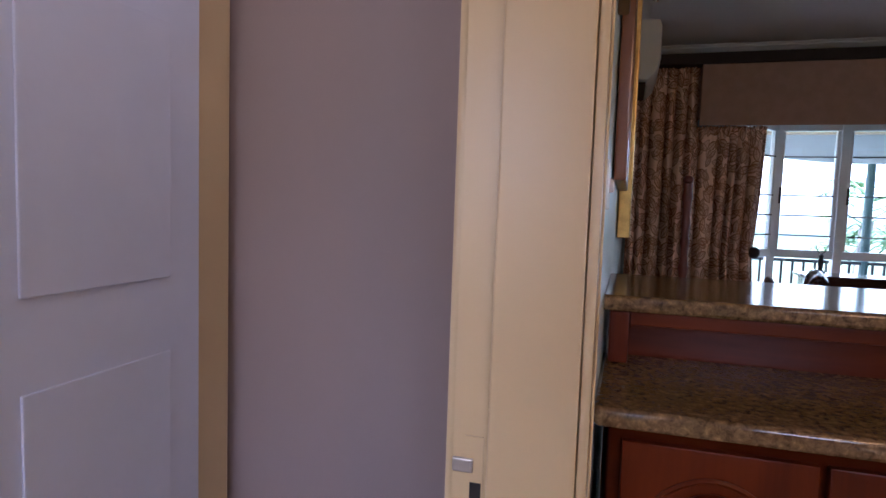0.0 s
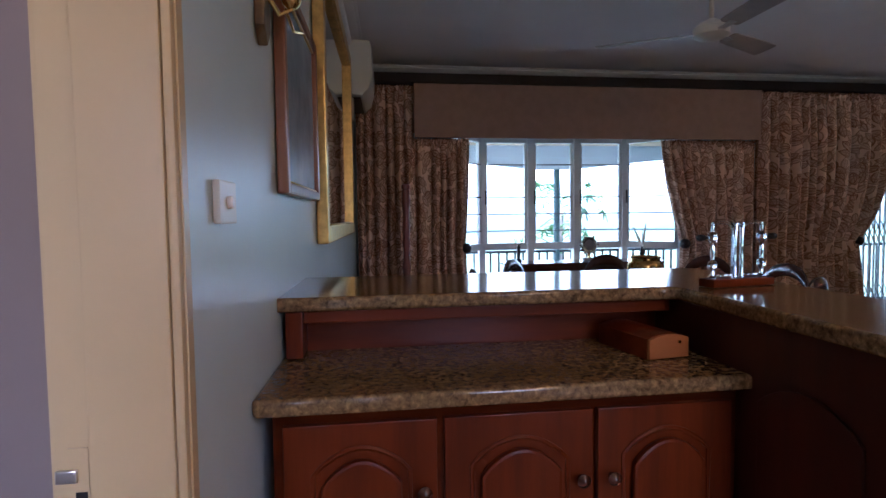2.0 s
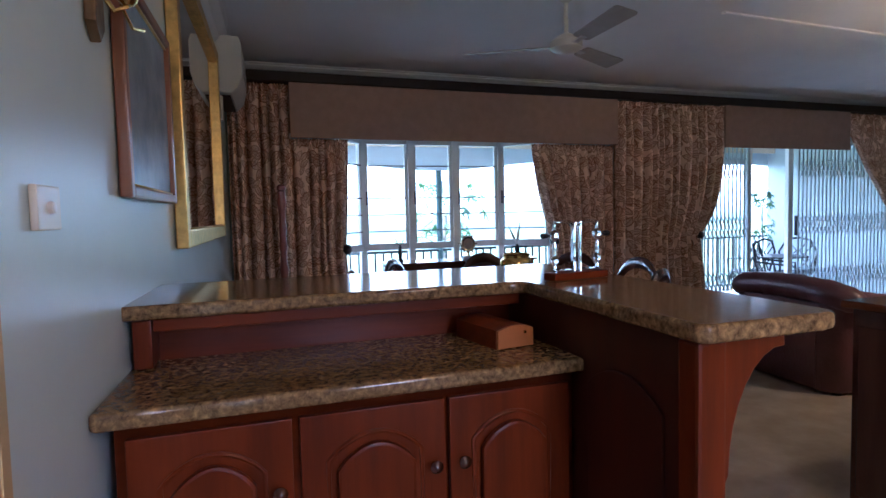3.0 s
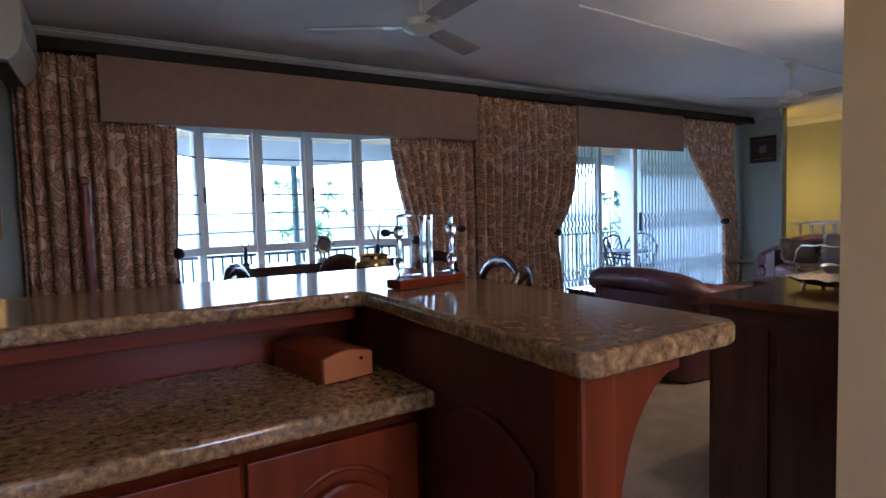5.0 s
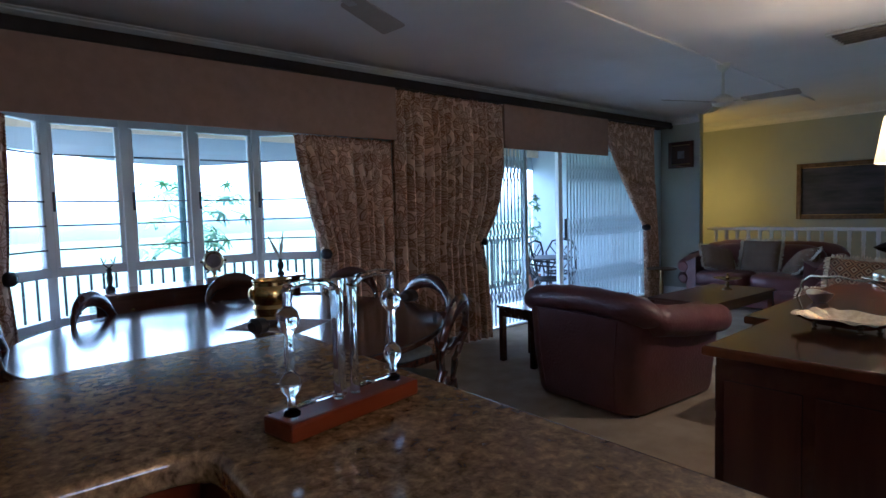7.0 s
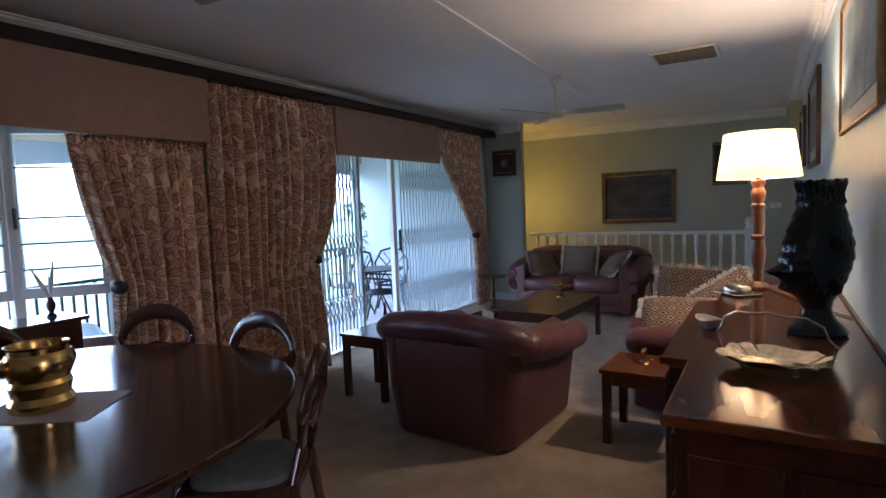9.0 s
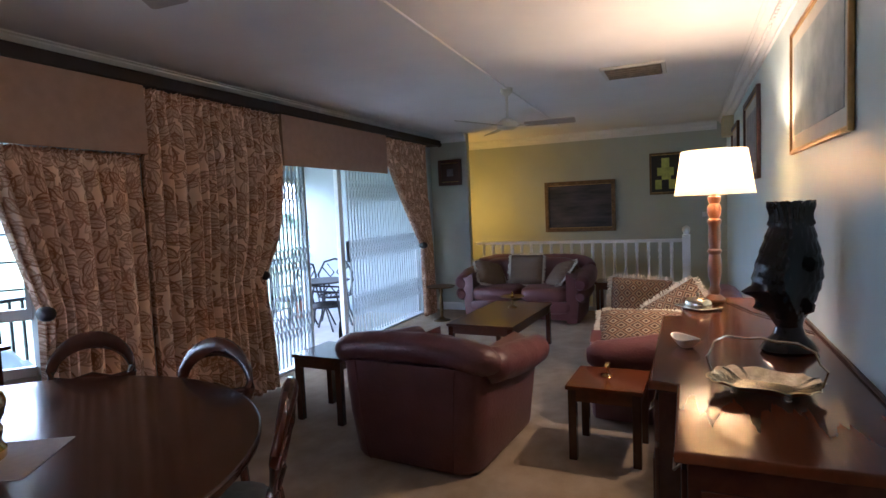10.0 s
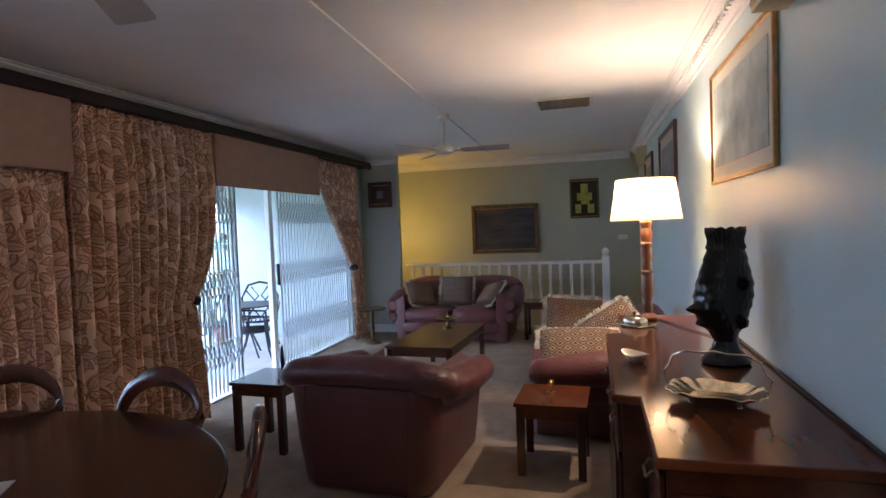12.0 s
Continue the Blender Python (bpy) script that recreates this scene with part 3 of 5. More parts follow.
part("back_board", bm, M_FRAME_AG, sc, "brown and gilt pointed back board")
bm = bmesh.new()
lathe(bm, [(0.010, 0), (0.020, 0.010), (0.024, 0.028), (0.024, 0.20), (0.018, 0.22)], 18, (0.075, 1.785, 1.77))
part("barrel", bm, M_BRASS, sc)
bm = bmesh.new()
tube(bm, [(0.02, 1.775, 1.80), (0.05, 1.78, 1.755), (0.075, 1.785, 1.77)], 0.006)
part("arm", bm, M_BRASS, sc)
bm = bmesh.new()
tube(bm, [(0.06, 1.80, 1.775), (0.07, 1.86, 1.745), (0.085, 1.92, 1.76)], 0.004)
part("lower_arm", bm, M_BRASS, sc)
ac = thing("air_conditioner", "ivory wall-mounted split air conditioner", "air conditioner", pose(wx(4.72), 4.72, 0, 0, 0, -2.46) @ pose(0, -4.2, 0))
bm = bmesh.new()
prism(bm, [(0.003, 2.19), (0.11, 2.18), (0.16, 2.23), (0.185, 2.32), (0.185, 2.53), (0.17, 2.57), (0.003, 2.58)], "y", 4.1, 4.82, 0.010)
part("casing", bm, M_PLASTIC, ac)
part("louvre", B((0.012, 0.10, 4.16, 4.76, 2.168, 2.178)), M_BLACK, ac, "dark outlet slot")
for i in range(5):
    part("grille_bar", B((0.186, 0.190, 4.16, 4.76, 2.34 + i * 0.022, 2.348 + i * 0.022)), M_WHITE, ac)
part("pipe_cover", B((0.003, 0.05, 4.11, 4.18, 2.00, 2.166), bev=0.004), M_PLASTIC, ac)
st = thing("wall_socket", "small white control box on the wall", "switch", pose(wx(4.6), 0.25, 0))
part("plate", B((0.001, 0.03, 4.32, 4.42, 1.27, 1.40), bev=0.004), M_WHITE, st)

# door lining and casing of the doorway
dl = thing("door_lining", "cream gloss door lining with strike plate", "door frame", kind=S)
part("lining", B((-0.187, -0.038, 1.225, 1.255, 0, 2.08), (-0.187, -0.043, 0.22, 0.25, 0, 2.08), (-0.187, -0.043, 0.25, 1.225, 2.05, 2.08)), M_CREAM, dl)
part("stop", B((-0.142, -0.038, 1.211, 1.2245, 0, 2.05), bev=0.003), M_CREAM, dl)
part("hall_architrave", B((-0.200, -0.1875, 1.236, 1.300, 0, 2.12), bev=0.004), M_CREAM, dl)
for y0, y1, x0 in ((1.213, 1.266, -0.037), (0.16, 0.24, -0.042)):
    part("architrave", B((x0, -0.024, y0, y1, 0, 2.12), bev=0.005), M_CREAM, dl)
    part("bead", B((-0.0238, -0.0205, y0 + 0.012, y1 - 0.020, 0, 2.11), bev=0.0015), M_CREAM, dl)
part("head_architrave", B((-0.042, -0.029, 0.24, 1.213, 2.06, 2.12), bev=0.004), M_CREAM, dl)
part("strike_plate", B((-0.172, -0.148, 1.2225, 1.2245, 0.83, 1.010)), M_CREAM, dl)
part("strike_lip", B((-0.186, -0.160, 1.216, 1.222, 0.966, 0.983), bev=0.002), M_STEEL, dl, "dull steel strike lip")
part("strike_slot", B((-0.164, -0.150, 1.2212, 1.2224, 0.85, 0.952)), M_BLACK, dl)

# hall door
# White door; the blue cast of daylight is put into this paint.
M_DOOR = mat("door_paint_daylit", (0.62, 0.68, 0.80), 0.4, var=0.04, scale=3, bump=0.05, bscale=50)
hd = thing("hall_door", "closed white panelled hall door, bluish daylight put into its paint", "door")
part("leaf", B((-0.870, -0.838, 0.71, 1.567, 0.005, 2.03)), M_DOOR, hd)
for a, b in ((0.80, 1.10), (1.18, 1.48)):
    for z0, z1 in ((0.2, 0.99), (1.135, 1.62), (1.72, 1.94)):
        part("panel", B((-0.8375, -0.832, a, b, z0, z1), bev=0.0025), M_DOOR, hd)
ha = thing("hall_door_frame", "cream painted door frame in the hall", "door frame", kind=S)
part("architrave", B((-0.873, -0.848, 1.572, 1.685, 0, 2.14), bev=0.010), M_CREAM, ha)
part("architrave", B((-0.873, -0.848, 0.59, 0.705, 0, 2.14), bev=0.010), M_CREAM, ha)
part("head", B((-0.873, -0.848, 0.706, 1.571, 2.04, 2.14), bev=0.010), M_CREAM, ha)

# ---- table lamp, and added lamps out of view ----
def lamp(name, kind, loc, power, color, size=0.05):
    ob = new(name, bpy.data.lights.new(name, kind))
    ob.data.energy, ob.data.color = power, color
    ob.data.shadow_soft_size = size
    ob.location = loc
    return ob


lamp("bulb_table_lamp", "POINT", (4.85, 1.856, 1.703), LAMP_W, (1.0, 0.72, 0.36), 0.03)
lamp("bulb_bar", "POINT", (1.3, -0.7, 2.35), BAR_W, (1.0, 0.54, 0.19), 0.08)
# No lamp is known here; this fill is added to brighten the hall.
lamp("bulb_hall", "POINT", (-0.36, 1.0, 2.28), HALL_W, (1.0, 0.80, 0.70), 0.12)
lamp("bulb_stair", "POINT", (9.36, 5.36, 1.4), STAIR_W, (1.0, 0.56, 0.07), 0.06)


# Unseen fittings, added above the bar lamp and the hall fill.
def unseen_light(x, y, z):
    t = thing("ceiling_light", "brass ceiling light collar added out of view over an unseen lamp", "ceiling light", pose(x, y, z))
    bm = bmesh.new()
    lathe(bm, [(0.05, 0), (0.05, -0.03), (0.03, -0.05)], 20)
    part("collar", bm, M_BRASS, t)
    return t


unseen_light(1.3, -0.7, H_CEIL)
unseen_light(-0.36, 1.0, 2.5)
# Unseen fitting, added as the source of the stairwell's yellow glow.
wl = thing("wall_lamp", "unseen brass wall lamp added for the yellow stairwell glow", "wall lamp", pose(9.36, 5.548, 1.4))
part("back_plate", B((-0.05, 0.05, -0.02, 0.0, -0.08, 0.08), bev=0.006), M_BRASS, wl)
bm = bmesh.new()
tube(bm, [(0, -0.02, -0.03), (0, -0.08, -0.05), (0, -0.12, -0.08)], 0.008, 8)
part("arm", bm, M_BRASS, wl)

# ---- bay window ----
YB = 6.12
CX = (1.40, 1.91, 2.40, 2.93)
bay = thing("bay_window", "white painted steel bay window with opening lights", "window", kind=S)
Z0, ZT, Z1 = 0.60, 0.99, 2.16


M_BAR = mat("bar_paint", (0.10, 0.10, 0.10), 0.5, var=0.1)


def light(p0, p1, bars=4):
    """One window light between two uprights."""
    a, b = Vector((*p0, 0)), Vector((*p1, 0))
    d = (b - a)
    L = d.length
    m = Matrix.Translation(a) @ Matrix.Rotation(math.atan2(d.y, d.x), 4, "Z")

    def bx(n_, x0, x1, y0, y1, z0, z1, mt, bev=0.004):
        bm = B((x0, x1, y0, y1, z0, z1), bev=bev)
        bmesh.ops.transform(bm, matrix=m, verts=bm.verts)
        return part(n_, bm, mt, bay)
    bx("transom", 0.03, L - 0.03, -0.03, 0.03, ZT - 0.035, ZT + 0.035, M_ALU)
    bx("bottom_rail", 0.03, L - 0.03, -0.03, 0.03, Z0, Z0 + 0.06, M_ALU)
    bx("top_rail", 0.03, L - 0.03, -0.03, 0.03, Z1 - 0.12, Z1, M_ALU)
    for x0, x1 in ((0.03, 0.06), (L - 0.06, L - 0.03)):
        bx("casement_stile", x0, x1, -0.022, 0.022, ZT + 0.036, Z1 - 0.121, M_ALU)
    for k in range(bars):
        z = ZT + 0.16 + 0.17 * k + (0.16 if k == bars - 1 else 0)
        bx("burglar_bar", 0.06, L - 0.06, -0.037, -0.025, z - 0.006, z + 0.006, M_BAR, 0)
    bx("handle", 0.035, 0.05, -0.05, -0.023, 1.42, 1.56, M_BLACK, 0.004)
    for z0, z1 in ((Z0 + 0.061, ZT - 0.036), (ZT + 0.036, Z1 - 0.121)):
        p = bx("pane", 0.061, L - 0.061, 0.0, 0.004, z0, z1, M_GLASS, 0)
        p.visible_shadow = False


posts = [(1.02, 5.74)] + [(x, YB) for x in CX] + [(3.36, 5.74)]
for p in posts:
    part("mullion", B((p[0] - 0.032, p[0] + 0.032, p[1] - 0.045, p[1] + 0.035, Z0, Z1), bev=0.006), M_ALU, bay)
for a, b in zip(posts, posts[1:]):
    light(a, b)
def ring(o, i, z0, z1):
    """A low wall round the bay between an outer and an inner line."""
    bm = bmesh.new()
    prism(bm, o + list(reversed(i)), "z", z0, z1)
    return bm


outer = [(0.85, 5.775), (1.34, YB + 0.13), (2.99, YB + 0.13), (3.55, 5.775)]
inner = [(1.02, 5.775), (1.42, YB - 0.04), (2.91, YB - 0.04), (3.36, 5.775)]
wide = [(1.10, 5.775), (1.45, YB - 0.10), (2.88, YB - 0.10), (3.28, 5.775)]
part("apron_wall", ring(outer, inner, 0.0, 0.555), M_EXTWHITE, bay)
part("sill", ring(outer, wide, 0.558, Z0 - 0.002), M_ALU, bay)
bm = bmesh.new()
prism(bm, outer, "z", Z1 + 0.002, 2.50)
part("head", bm, M_EXTWHITE, bay)
for s_, x in ((0.85, 0.985), (3.395, 3.55)):
    part("jamb_panel", B((s_, x, 5.71, 5.768, 0.0, 2.16)), M_EXTWHITE, bay)

# ---- curtains ----
def curtain(name, label, top, mid, bot, z_top, z_tie, z_bot, y, folds, depth=0.11, seed=0, bend=2.0, group="curtains"):
    """A gathered curtain; top, mid and bot are its (left, right) edges at the head, tieback and hem."""
    rnd = random.Random(seed)
    t = thing(name, label, "curtain", group=group)
    nu, nv = folds * 14, 50
    bm = bmesh.new()
    uvl = bm.loops.layers.uv.new("UVMap")
    ph = [rnd.uniform(-0.5, 0.5) for _ in range(folds + 2)]
    grid = []
    width = (top[1] - top[0]) * 1.7
    for j in range(nv + 1):
        drop = 0.012 * j if j < 9 else 0.096 + (z_top - z_bot - 0.096) * (j - 8) / (nv - 8)
        z = z_top - drop
        if mid is None:
            k = drop / (z_top - z_bot)
            l = top[0] + (bot[0] - top[0]) * k
            r = top[1] + (bot[1] - top[1]) * k
        elif z > z_tie:
            k = (z_top - z) / (z_top - z_tie)
            e = k ** bend
            l = top[0] + (mid[0] - top[0]) * e
            r = top[1] + (mid[1] - top[1]) * e
        else:
            k = (z_tie - z) / (z_tie - z_bot)
            e = math.sin(k * math.pi / 2)
            l = mid[0] + (bot[0] - mid[0]) * e
            r = mid[1] + (bot[1] - mid[1]) * e
        squeeze = (r - l) / (top[1] - top[0])
        amp = depth * (0.25 + 0.75 * min(1, drop / 0.4)) * (0.7 + 0.3 / max(0.6, squeeze))
        frill = max(0.0, 1 - drop / 0.13) * (0.6 + 0.4 * math.cos(drop * 130))
        row = []
        for i in range(nu + 1):
            u = i / nu
            f = u * folds
            n0 = ph[int(f)] * (1 - f % 1) + ph[min(folds, int(f) + 1)] * (f % 1)
            w = 1 - 2 * abs(math.sin(math.pi * (f + 0.35 * n0) + n0)) ** 0.75 + 0.15 * math.sin(math.pi * f + n0 * 5 + z)
            w += 0.10 * math.sin(2 * math.pi * f * 2 + n0 * 9) * min(1, drop)
            head = 0.022 * math.sin(2 * math.pi * f * 3 + 2 * n0) * frill - 0.012 * frill
            uu = u + 0.010 * n0 * math.sin(z * 2)
            if 2.5 * max(abs(r - top[1]), abs(l - top[0])) < top[1] - top[0]:
                x = top[0] + (top[1] - top[0]) * uu + (r - top[1]) * u ** 2 + (l - top[0]) * (1 - u) ** 2
            else:
                x = l + (r - l) * uu
            row.append(bm.verts.new((x, y + amp * w * 0.5 + head, z + (0.005 * math.sin(2 * math.pi * f * 3.5) if j == 0 else 0))))
        grid.append(row)
    for j in range(nv):
        for i in range(nu):
            f = bm.faces.new((grid[j][i], grid[j][i + 1], grid[j + 1][i + 1], grid[j + 1][i]))
            for lp, (a, b) in zip(f.loops, ((i, j), (i + 1, j), (i + 1, j + 1), (i, j + 1))):
                lp[uvl].uv = (a / nu * width + seed * 0.37, grid[b][a].co.z)
    ob = part("cloth", bm, M_CURTAIN, t)
    sol = ob.modifiers.new("thickness", "SOLIDIFY")
    sol.thickness = 0.004
    if mid is not None:
        xk = mid[1] if abs(mid[1] - top[1]) > abs(mid[0] - top[0]) else mid[0]
        bm = bmesh.new()
        blob(bm, xk, y - 0.03, z_tie, 0.085, 0.13, 0.09, 2.2, 14, 8)
        part("rosette", bm, M_TIE, t, "dark round holdback knob")
    return t


LBL = "beige curtain with brown leaf pattern"
curtain("curtain", LBL + " against the corner", (0.16, 0.66), None, (0.17, 0.68), 2.44, 1, 0.02, 5.45, 6, depth=0.14, seed=1)
curtain("curtain", LBL + " beside the bay", (0.62, 1.16), (0.62, 1.12), (0.62, 1.16), 1.99, 1.02, 0.02, 5.47, 6, depth=0.12, seed=2)
curtain("curtain", LBL + ", swept aside at the bay", (2.98, 3.93), (3.22, 3.93), (3.20, 3.93), 1.99, 1.02, 0.02, 5.47, 9, depth=0.12, seed=3, bend=1.2)
curtain("curtain", LBL + ", full length and held back", (3.925, 5.33), (3.925, 5.0), (3.925, 5.10), 2.44, 1.02, 0.015, 5.41, 13, depth=0.13, seed=4, bend=4.6)
curtain("curtain", LBL + " at the door jamb", (7.27, 8.60), (8.32, 8.66), (8.34, 8.72), 2.44, 1.03, 0.015, 5.44, 9, depth=0.06, seed=5, bend=1.2)
for a, b in ((0.66, 3.92), (5.33, 7.27)):
    p = thing("pelmet", "flat taupe fabric covered box pelmet", "pelmet", group="pelmets")
    part("front", B((a, b, 5.345, 5.365, 1.985, 2.445), bev=0.004), M_PELMET, p)
    part("return", B((a, a + 0.015, 5.366, 5.545, 2.05, 2.445)), M_PELMET, p)
    part("return", B((b - 0.015, b, 5.366, 5.545, 2.05, 2.445)), M_PELMET, p)
cr = thing("curtain_rail", "dark stained wooden curtain rail, heightened by the shadow gap above", "curtain rail")
# The board's height also takes in the shadow gap under the cornice.
part("board", B((0.005, 8.9, 5.325, 5.545, 2.447, 2.528), bev=0.006), M_RAIL, cr)
bm = bmesh.new()
v = lathe(bm, [(0.02, 0), (0.034, 0.01), (0.034, 0.03), (0.012, 0.045)], 16)
bmesh.ops.transform(bm, matrix=pose(8.9, 5.36, 2.472, 0, 90, 0), verts=v)
part("finial", bm, M_RAIL, cr)

# ---- sliding door and security gates ----
sd = thing("sliding_door", "white framed glass sliding door standing open", "door", kind=S)
for x0, x1 in ((DX0, DX0 + 0.05), (6.02, 6.10), (6.70, 6.78), (DX1 - 0.05, DX1)):
    part("stile", B((x0, x1, 5.70, 5.755, 0.02, 2.11), bev=0.004), M_ALU, sd)
part("track", B((DX0, DX1, 5.60, 5.77, 0.0, 0.02), bev=0.003), M_ALU, sd)
part("head", B((DX0, DX1, 5.60, 5.76, 2.11, 2.148)), M_ALU, sd)
for x in (6.005, 6.79):
    part("handle", B((x, x + 0.022, 5.655, 5.69, 0.95, 1.20), bev=0.006), M_BLACK, sd, "black pull handle")
for x0, x1 in ((DX0 + 0.052, 6.018), (6.782, DX1 - 0.052)):
    p = part("pane", B((x0, x1, 5.735, 5.740, 0.06, 2.10)), M_GLASS, sd)
    p.visible_shadow = False


def gate(x0, x1, n):
    t = thing("security_gate", "white folding trellis security gate across the door", "gate", group="security gates")
    w = (x1 - x0) / n
    bm0 = B((-0.008, 0.008, 5.645, 5.657, 0.03, 2.08))
    me = finish(bm0, "slat", M_GATE, False)
    for i in range(n + 1):
        ob = new("slat", me)
        ob.parent = t
        ob.location.x = x0 + w * i
    bmx = bmesh.new()
    hh = 0.12
    tube(bmx, [(0, 5.638, 0), (w, 5.638, hh)], 0.0075, 4)
    tube(bmx, [(w, 5.634, 0), (0, 5.634, hh)], 0.0075, 4)
    mx = finish(bmx, "lattice", M_GATE, False)
    for z in (0.30, 0.425, 0.96, 1.085, 1.66, 1.785):
        for i in range(n):
            ob = new("lattice", mx)
            ob.parent = t
            ob.location = (x0 + w * i, 0, z)
    part("lock_stile", B((x1 - 0.012, x1 + 0.018, 5.64, 5.665, 0.025, 2.09), bev=0.003), M_GATE, t)
    part("rail", B((x0, x1, 5.635, 5.66, 2.085, 2.105)), M_GATE, t)


gate(4.92, 5.99, 18)
gate(6.81, 8.72, 28)

# ---- balcony and outdoors ----
solo("balcony_floor", B((-3.0, 12.5, 5.77, 8.6, -0.35, -0.15)), M_CONCRETE, "pale tiled balcony floor", "floor", kind=S)
solo("balcony_soffit", B((-3.0, 12.5, 5.77, 8.6, 2.52, 2.60)), M_SOFFIT, "timber boarded balcony ceiling", "ceiling", kind=S)
bm = bmesh.new()
xs = [-3.0 + 15.5 * i / 60 for i in range(61)]
prism(bm, [(-3.0, 2.519), (12.5, 2.519)] + [(x, 2.03 - 0.07 * math.cos(2 * math.pi * (x - 2.94) / 3.9)) for x in reversed(xs)], "y", 8.30, 8.42)
solo("balcony_arch", bm, M_EXTWHITE, "white plastered arched fascia at the balcony edge", "beam", kind=S)
solo("balcony_end_wall", B((9.32, 9.5, 5.772, 8.30, -0.2, 2.518)), M_EXTWHITE, "white plastered side wall of the balcony", "wall", kind=S)
solo("awning", B((-3.0, 12.5, 8.15, 8.19, 2.28, 2.50)), mat("awning_canvas", (0.62, 0.50, 0.36), 0.9, var=0.05), "rolled cream canvas awning under the roof edge", "awning")
for x in (2.985, 6.84):
    bm = bmesh.new()
    lathe(bm, [(0.07, -0.149), (0.07, 0.05), (0.045, 0.08), (0.045, 2.1), (0.06, 2.2)], 14, (x, 8.36, 0))
    solo("balcony_post", bm, mat("post_green", (0.05, 0.10, 0.10), 0.5), "slim dark green steel balcony post", "post", group="balcony posts")
rl = thing("balcony_railing", "dark painted balcony railing with upright bars", "railing")
part("top_rail", B((-2.9, 9.4, 8.33, 8.39, 0.77, 0.81), bev=0.01), M_BLACK, rl)
part("bottom_rail", B((-2.9, 9.4, 8.345, 8.375, -0.08, -0.05)), M_BLACK, rl)
me = finish(B((-0.012, 0.012, 8.348, 8.372, -0.05, 0.77)), "baluster", M_BLACK, False)
for i in range(101):
    ob = new("baluster", me)
    ob.parent = rl
    ob.location.x = -2.8 + i * 0.12


def iron_chair(m):
    t = thing("garden_chair", "black wrought iron patio chair with scrolled back", "garden chair", m, group="patio chairs")
    bm = bmesh.new()
    tube(bm, [(0.24 * math.cos(a), 0.24 * math.sin(a), 0.44) for a in [2 * math.pi * i / 20 for i in range(20)]], 0.018, 6, True)
    part("seat_ring", bm, M_BLACK, t)
    for i in range(-3, 4):
        bm = bmesh.new()
        tube(bm, [(i * 0.06, -0.2, 0.44), (i * 0.06, 0.2, 0.44)], 0.010, 5)
        part("seat_bar", bm, M_BLACK, t)
    for sx, sy in ((-1, -1), (1, -1), (-1, 1), (1, 1)):
        bm = bmesh.new()
        tube(bm, [(sx * 0.17, sy * 0.17, 0.44), (sx * 0.19, sy * 0.2, 0.2), (sx * 0.25, sy * 0.26, 0.0)], 0.016, 6)
        part("leg", bm, M_BLACK, t)
    bm = bmesh.new()
    tube(bm, [(-0.23, 0.2, 0.44), (-0.26, 0.27, 0.75), (-0.16, 0.3, 0.93), (0, 0.31, 0.97), (0.16, 0.3, 0.93), (0.26, 0.27, 0.75), (0.23, 0.2, 0.44)], 0.018, 6)
    for sx in (-1, 1):
        tube(bm, [(sx * 0.02, 0.22, 0.46), (sx * 0.14, 0.27, 0.62), (sx * 0.02, 0.29, 0.76), (sx * 0.12, 0.3, 0.9)], 0.012, 5)
        tube(bm, [(sx * 0.18, 0.22, 0.46), (sx * 0.05, 0.27, 0.66), (sx * 0.2, 0.29, 0.85)], 0.012, 5)
    part("backrest", bm, M_BLACK, t)
    for sx in (-1, 1):
        bm = bmesh.new()
        tube(bm, [(sx * 0.25, 0.26, 0.68), (sx * 0.28, 0.05, 0.66), (sx * 0.27, -0.16, 0.64), (sx * 0.22, -0.18, 0.44)], 0.016, 6)
        part("armrest", bm, M_BLACK, t)
    return t


c0 = iron_chair(pose(7.55, 6.55, -0.149, 0, 0, 30))
for m in (pose(8.35, 6.95, -0.149, 0, 0, -60), pose(7.95, 7.45, -0.149, 0, 0, 180)):
    copy_thing(c0, m)
gt = thing("garden_table", "round black iron patio table", "garden table", pose(7.95, 6.9, -0.149))
bm = bmesh.new()
lathe(bm, [(0.40, 0.70), (0.41, 0.71), (0.40, 0.72)], 32)
part("tabletop", bm, M_BLACK, gt)
for k in range(3):
    a = k * 2.094
    bm = bmesh.new()
    tube(bm, [(0.08 * math.cos(a), 0.08 * math.sin(a), 0.7), (0.04 * math.cos(a), 0.04 * math.sin(a), 0.4), (0.3 * math.cos(a), 0.3 * math.sin(a), 0.0)], 0.014, 6)
    part("leg", bm, M_BLACK, gt)

M_LEAF = mat("papaya_leaf", (0.16, 0.30, 0.13), 0.5, color2=(0.08, 0.18, 0.07), scale=4)
M_BARK = mat("tree_bark", (0.30, 0.28, 0.24), 0.9, var=0.2, scale=8, bump=0.4, bscale=20)


def lobed_leaf(r):
    """A palmate leaf, flat with drooping lobes."""
    bm = bmesh.new()
    c = bm.verts.new((0, 0, 0))
    ring = []
    lobes = 7
    for i in range(lobes * 4):
        a = -2.6 + 5.2 * i / (lobes * 4 - 1)
        k = abs(math.cos(a * lobes / 2 * 1.2))
        rr = r * (0.28 + 0.72 * k ** 1.6) * (1 - 0.12 * abs(a))
        ring.append(bm.verts.new((rr * math.cos(a), rr * math.sin(a), -0.35 * rr * rr / r)))
    for p, q in zip(ring, ring[1:]):
        bm.faces.new((c, p, q))
    return finish(bm, "leaf", M_LEAF, False)


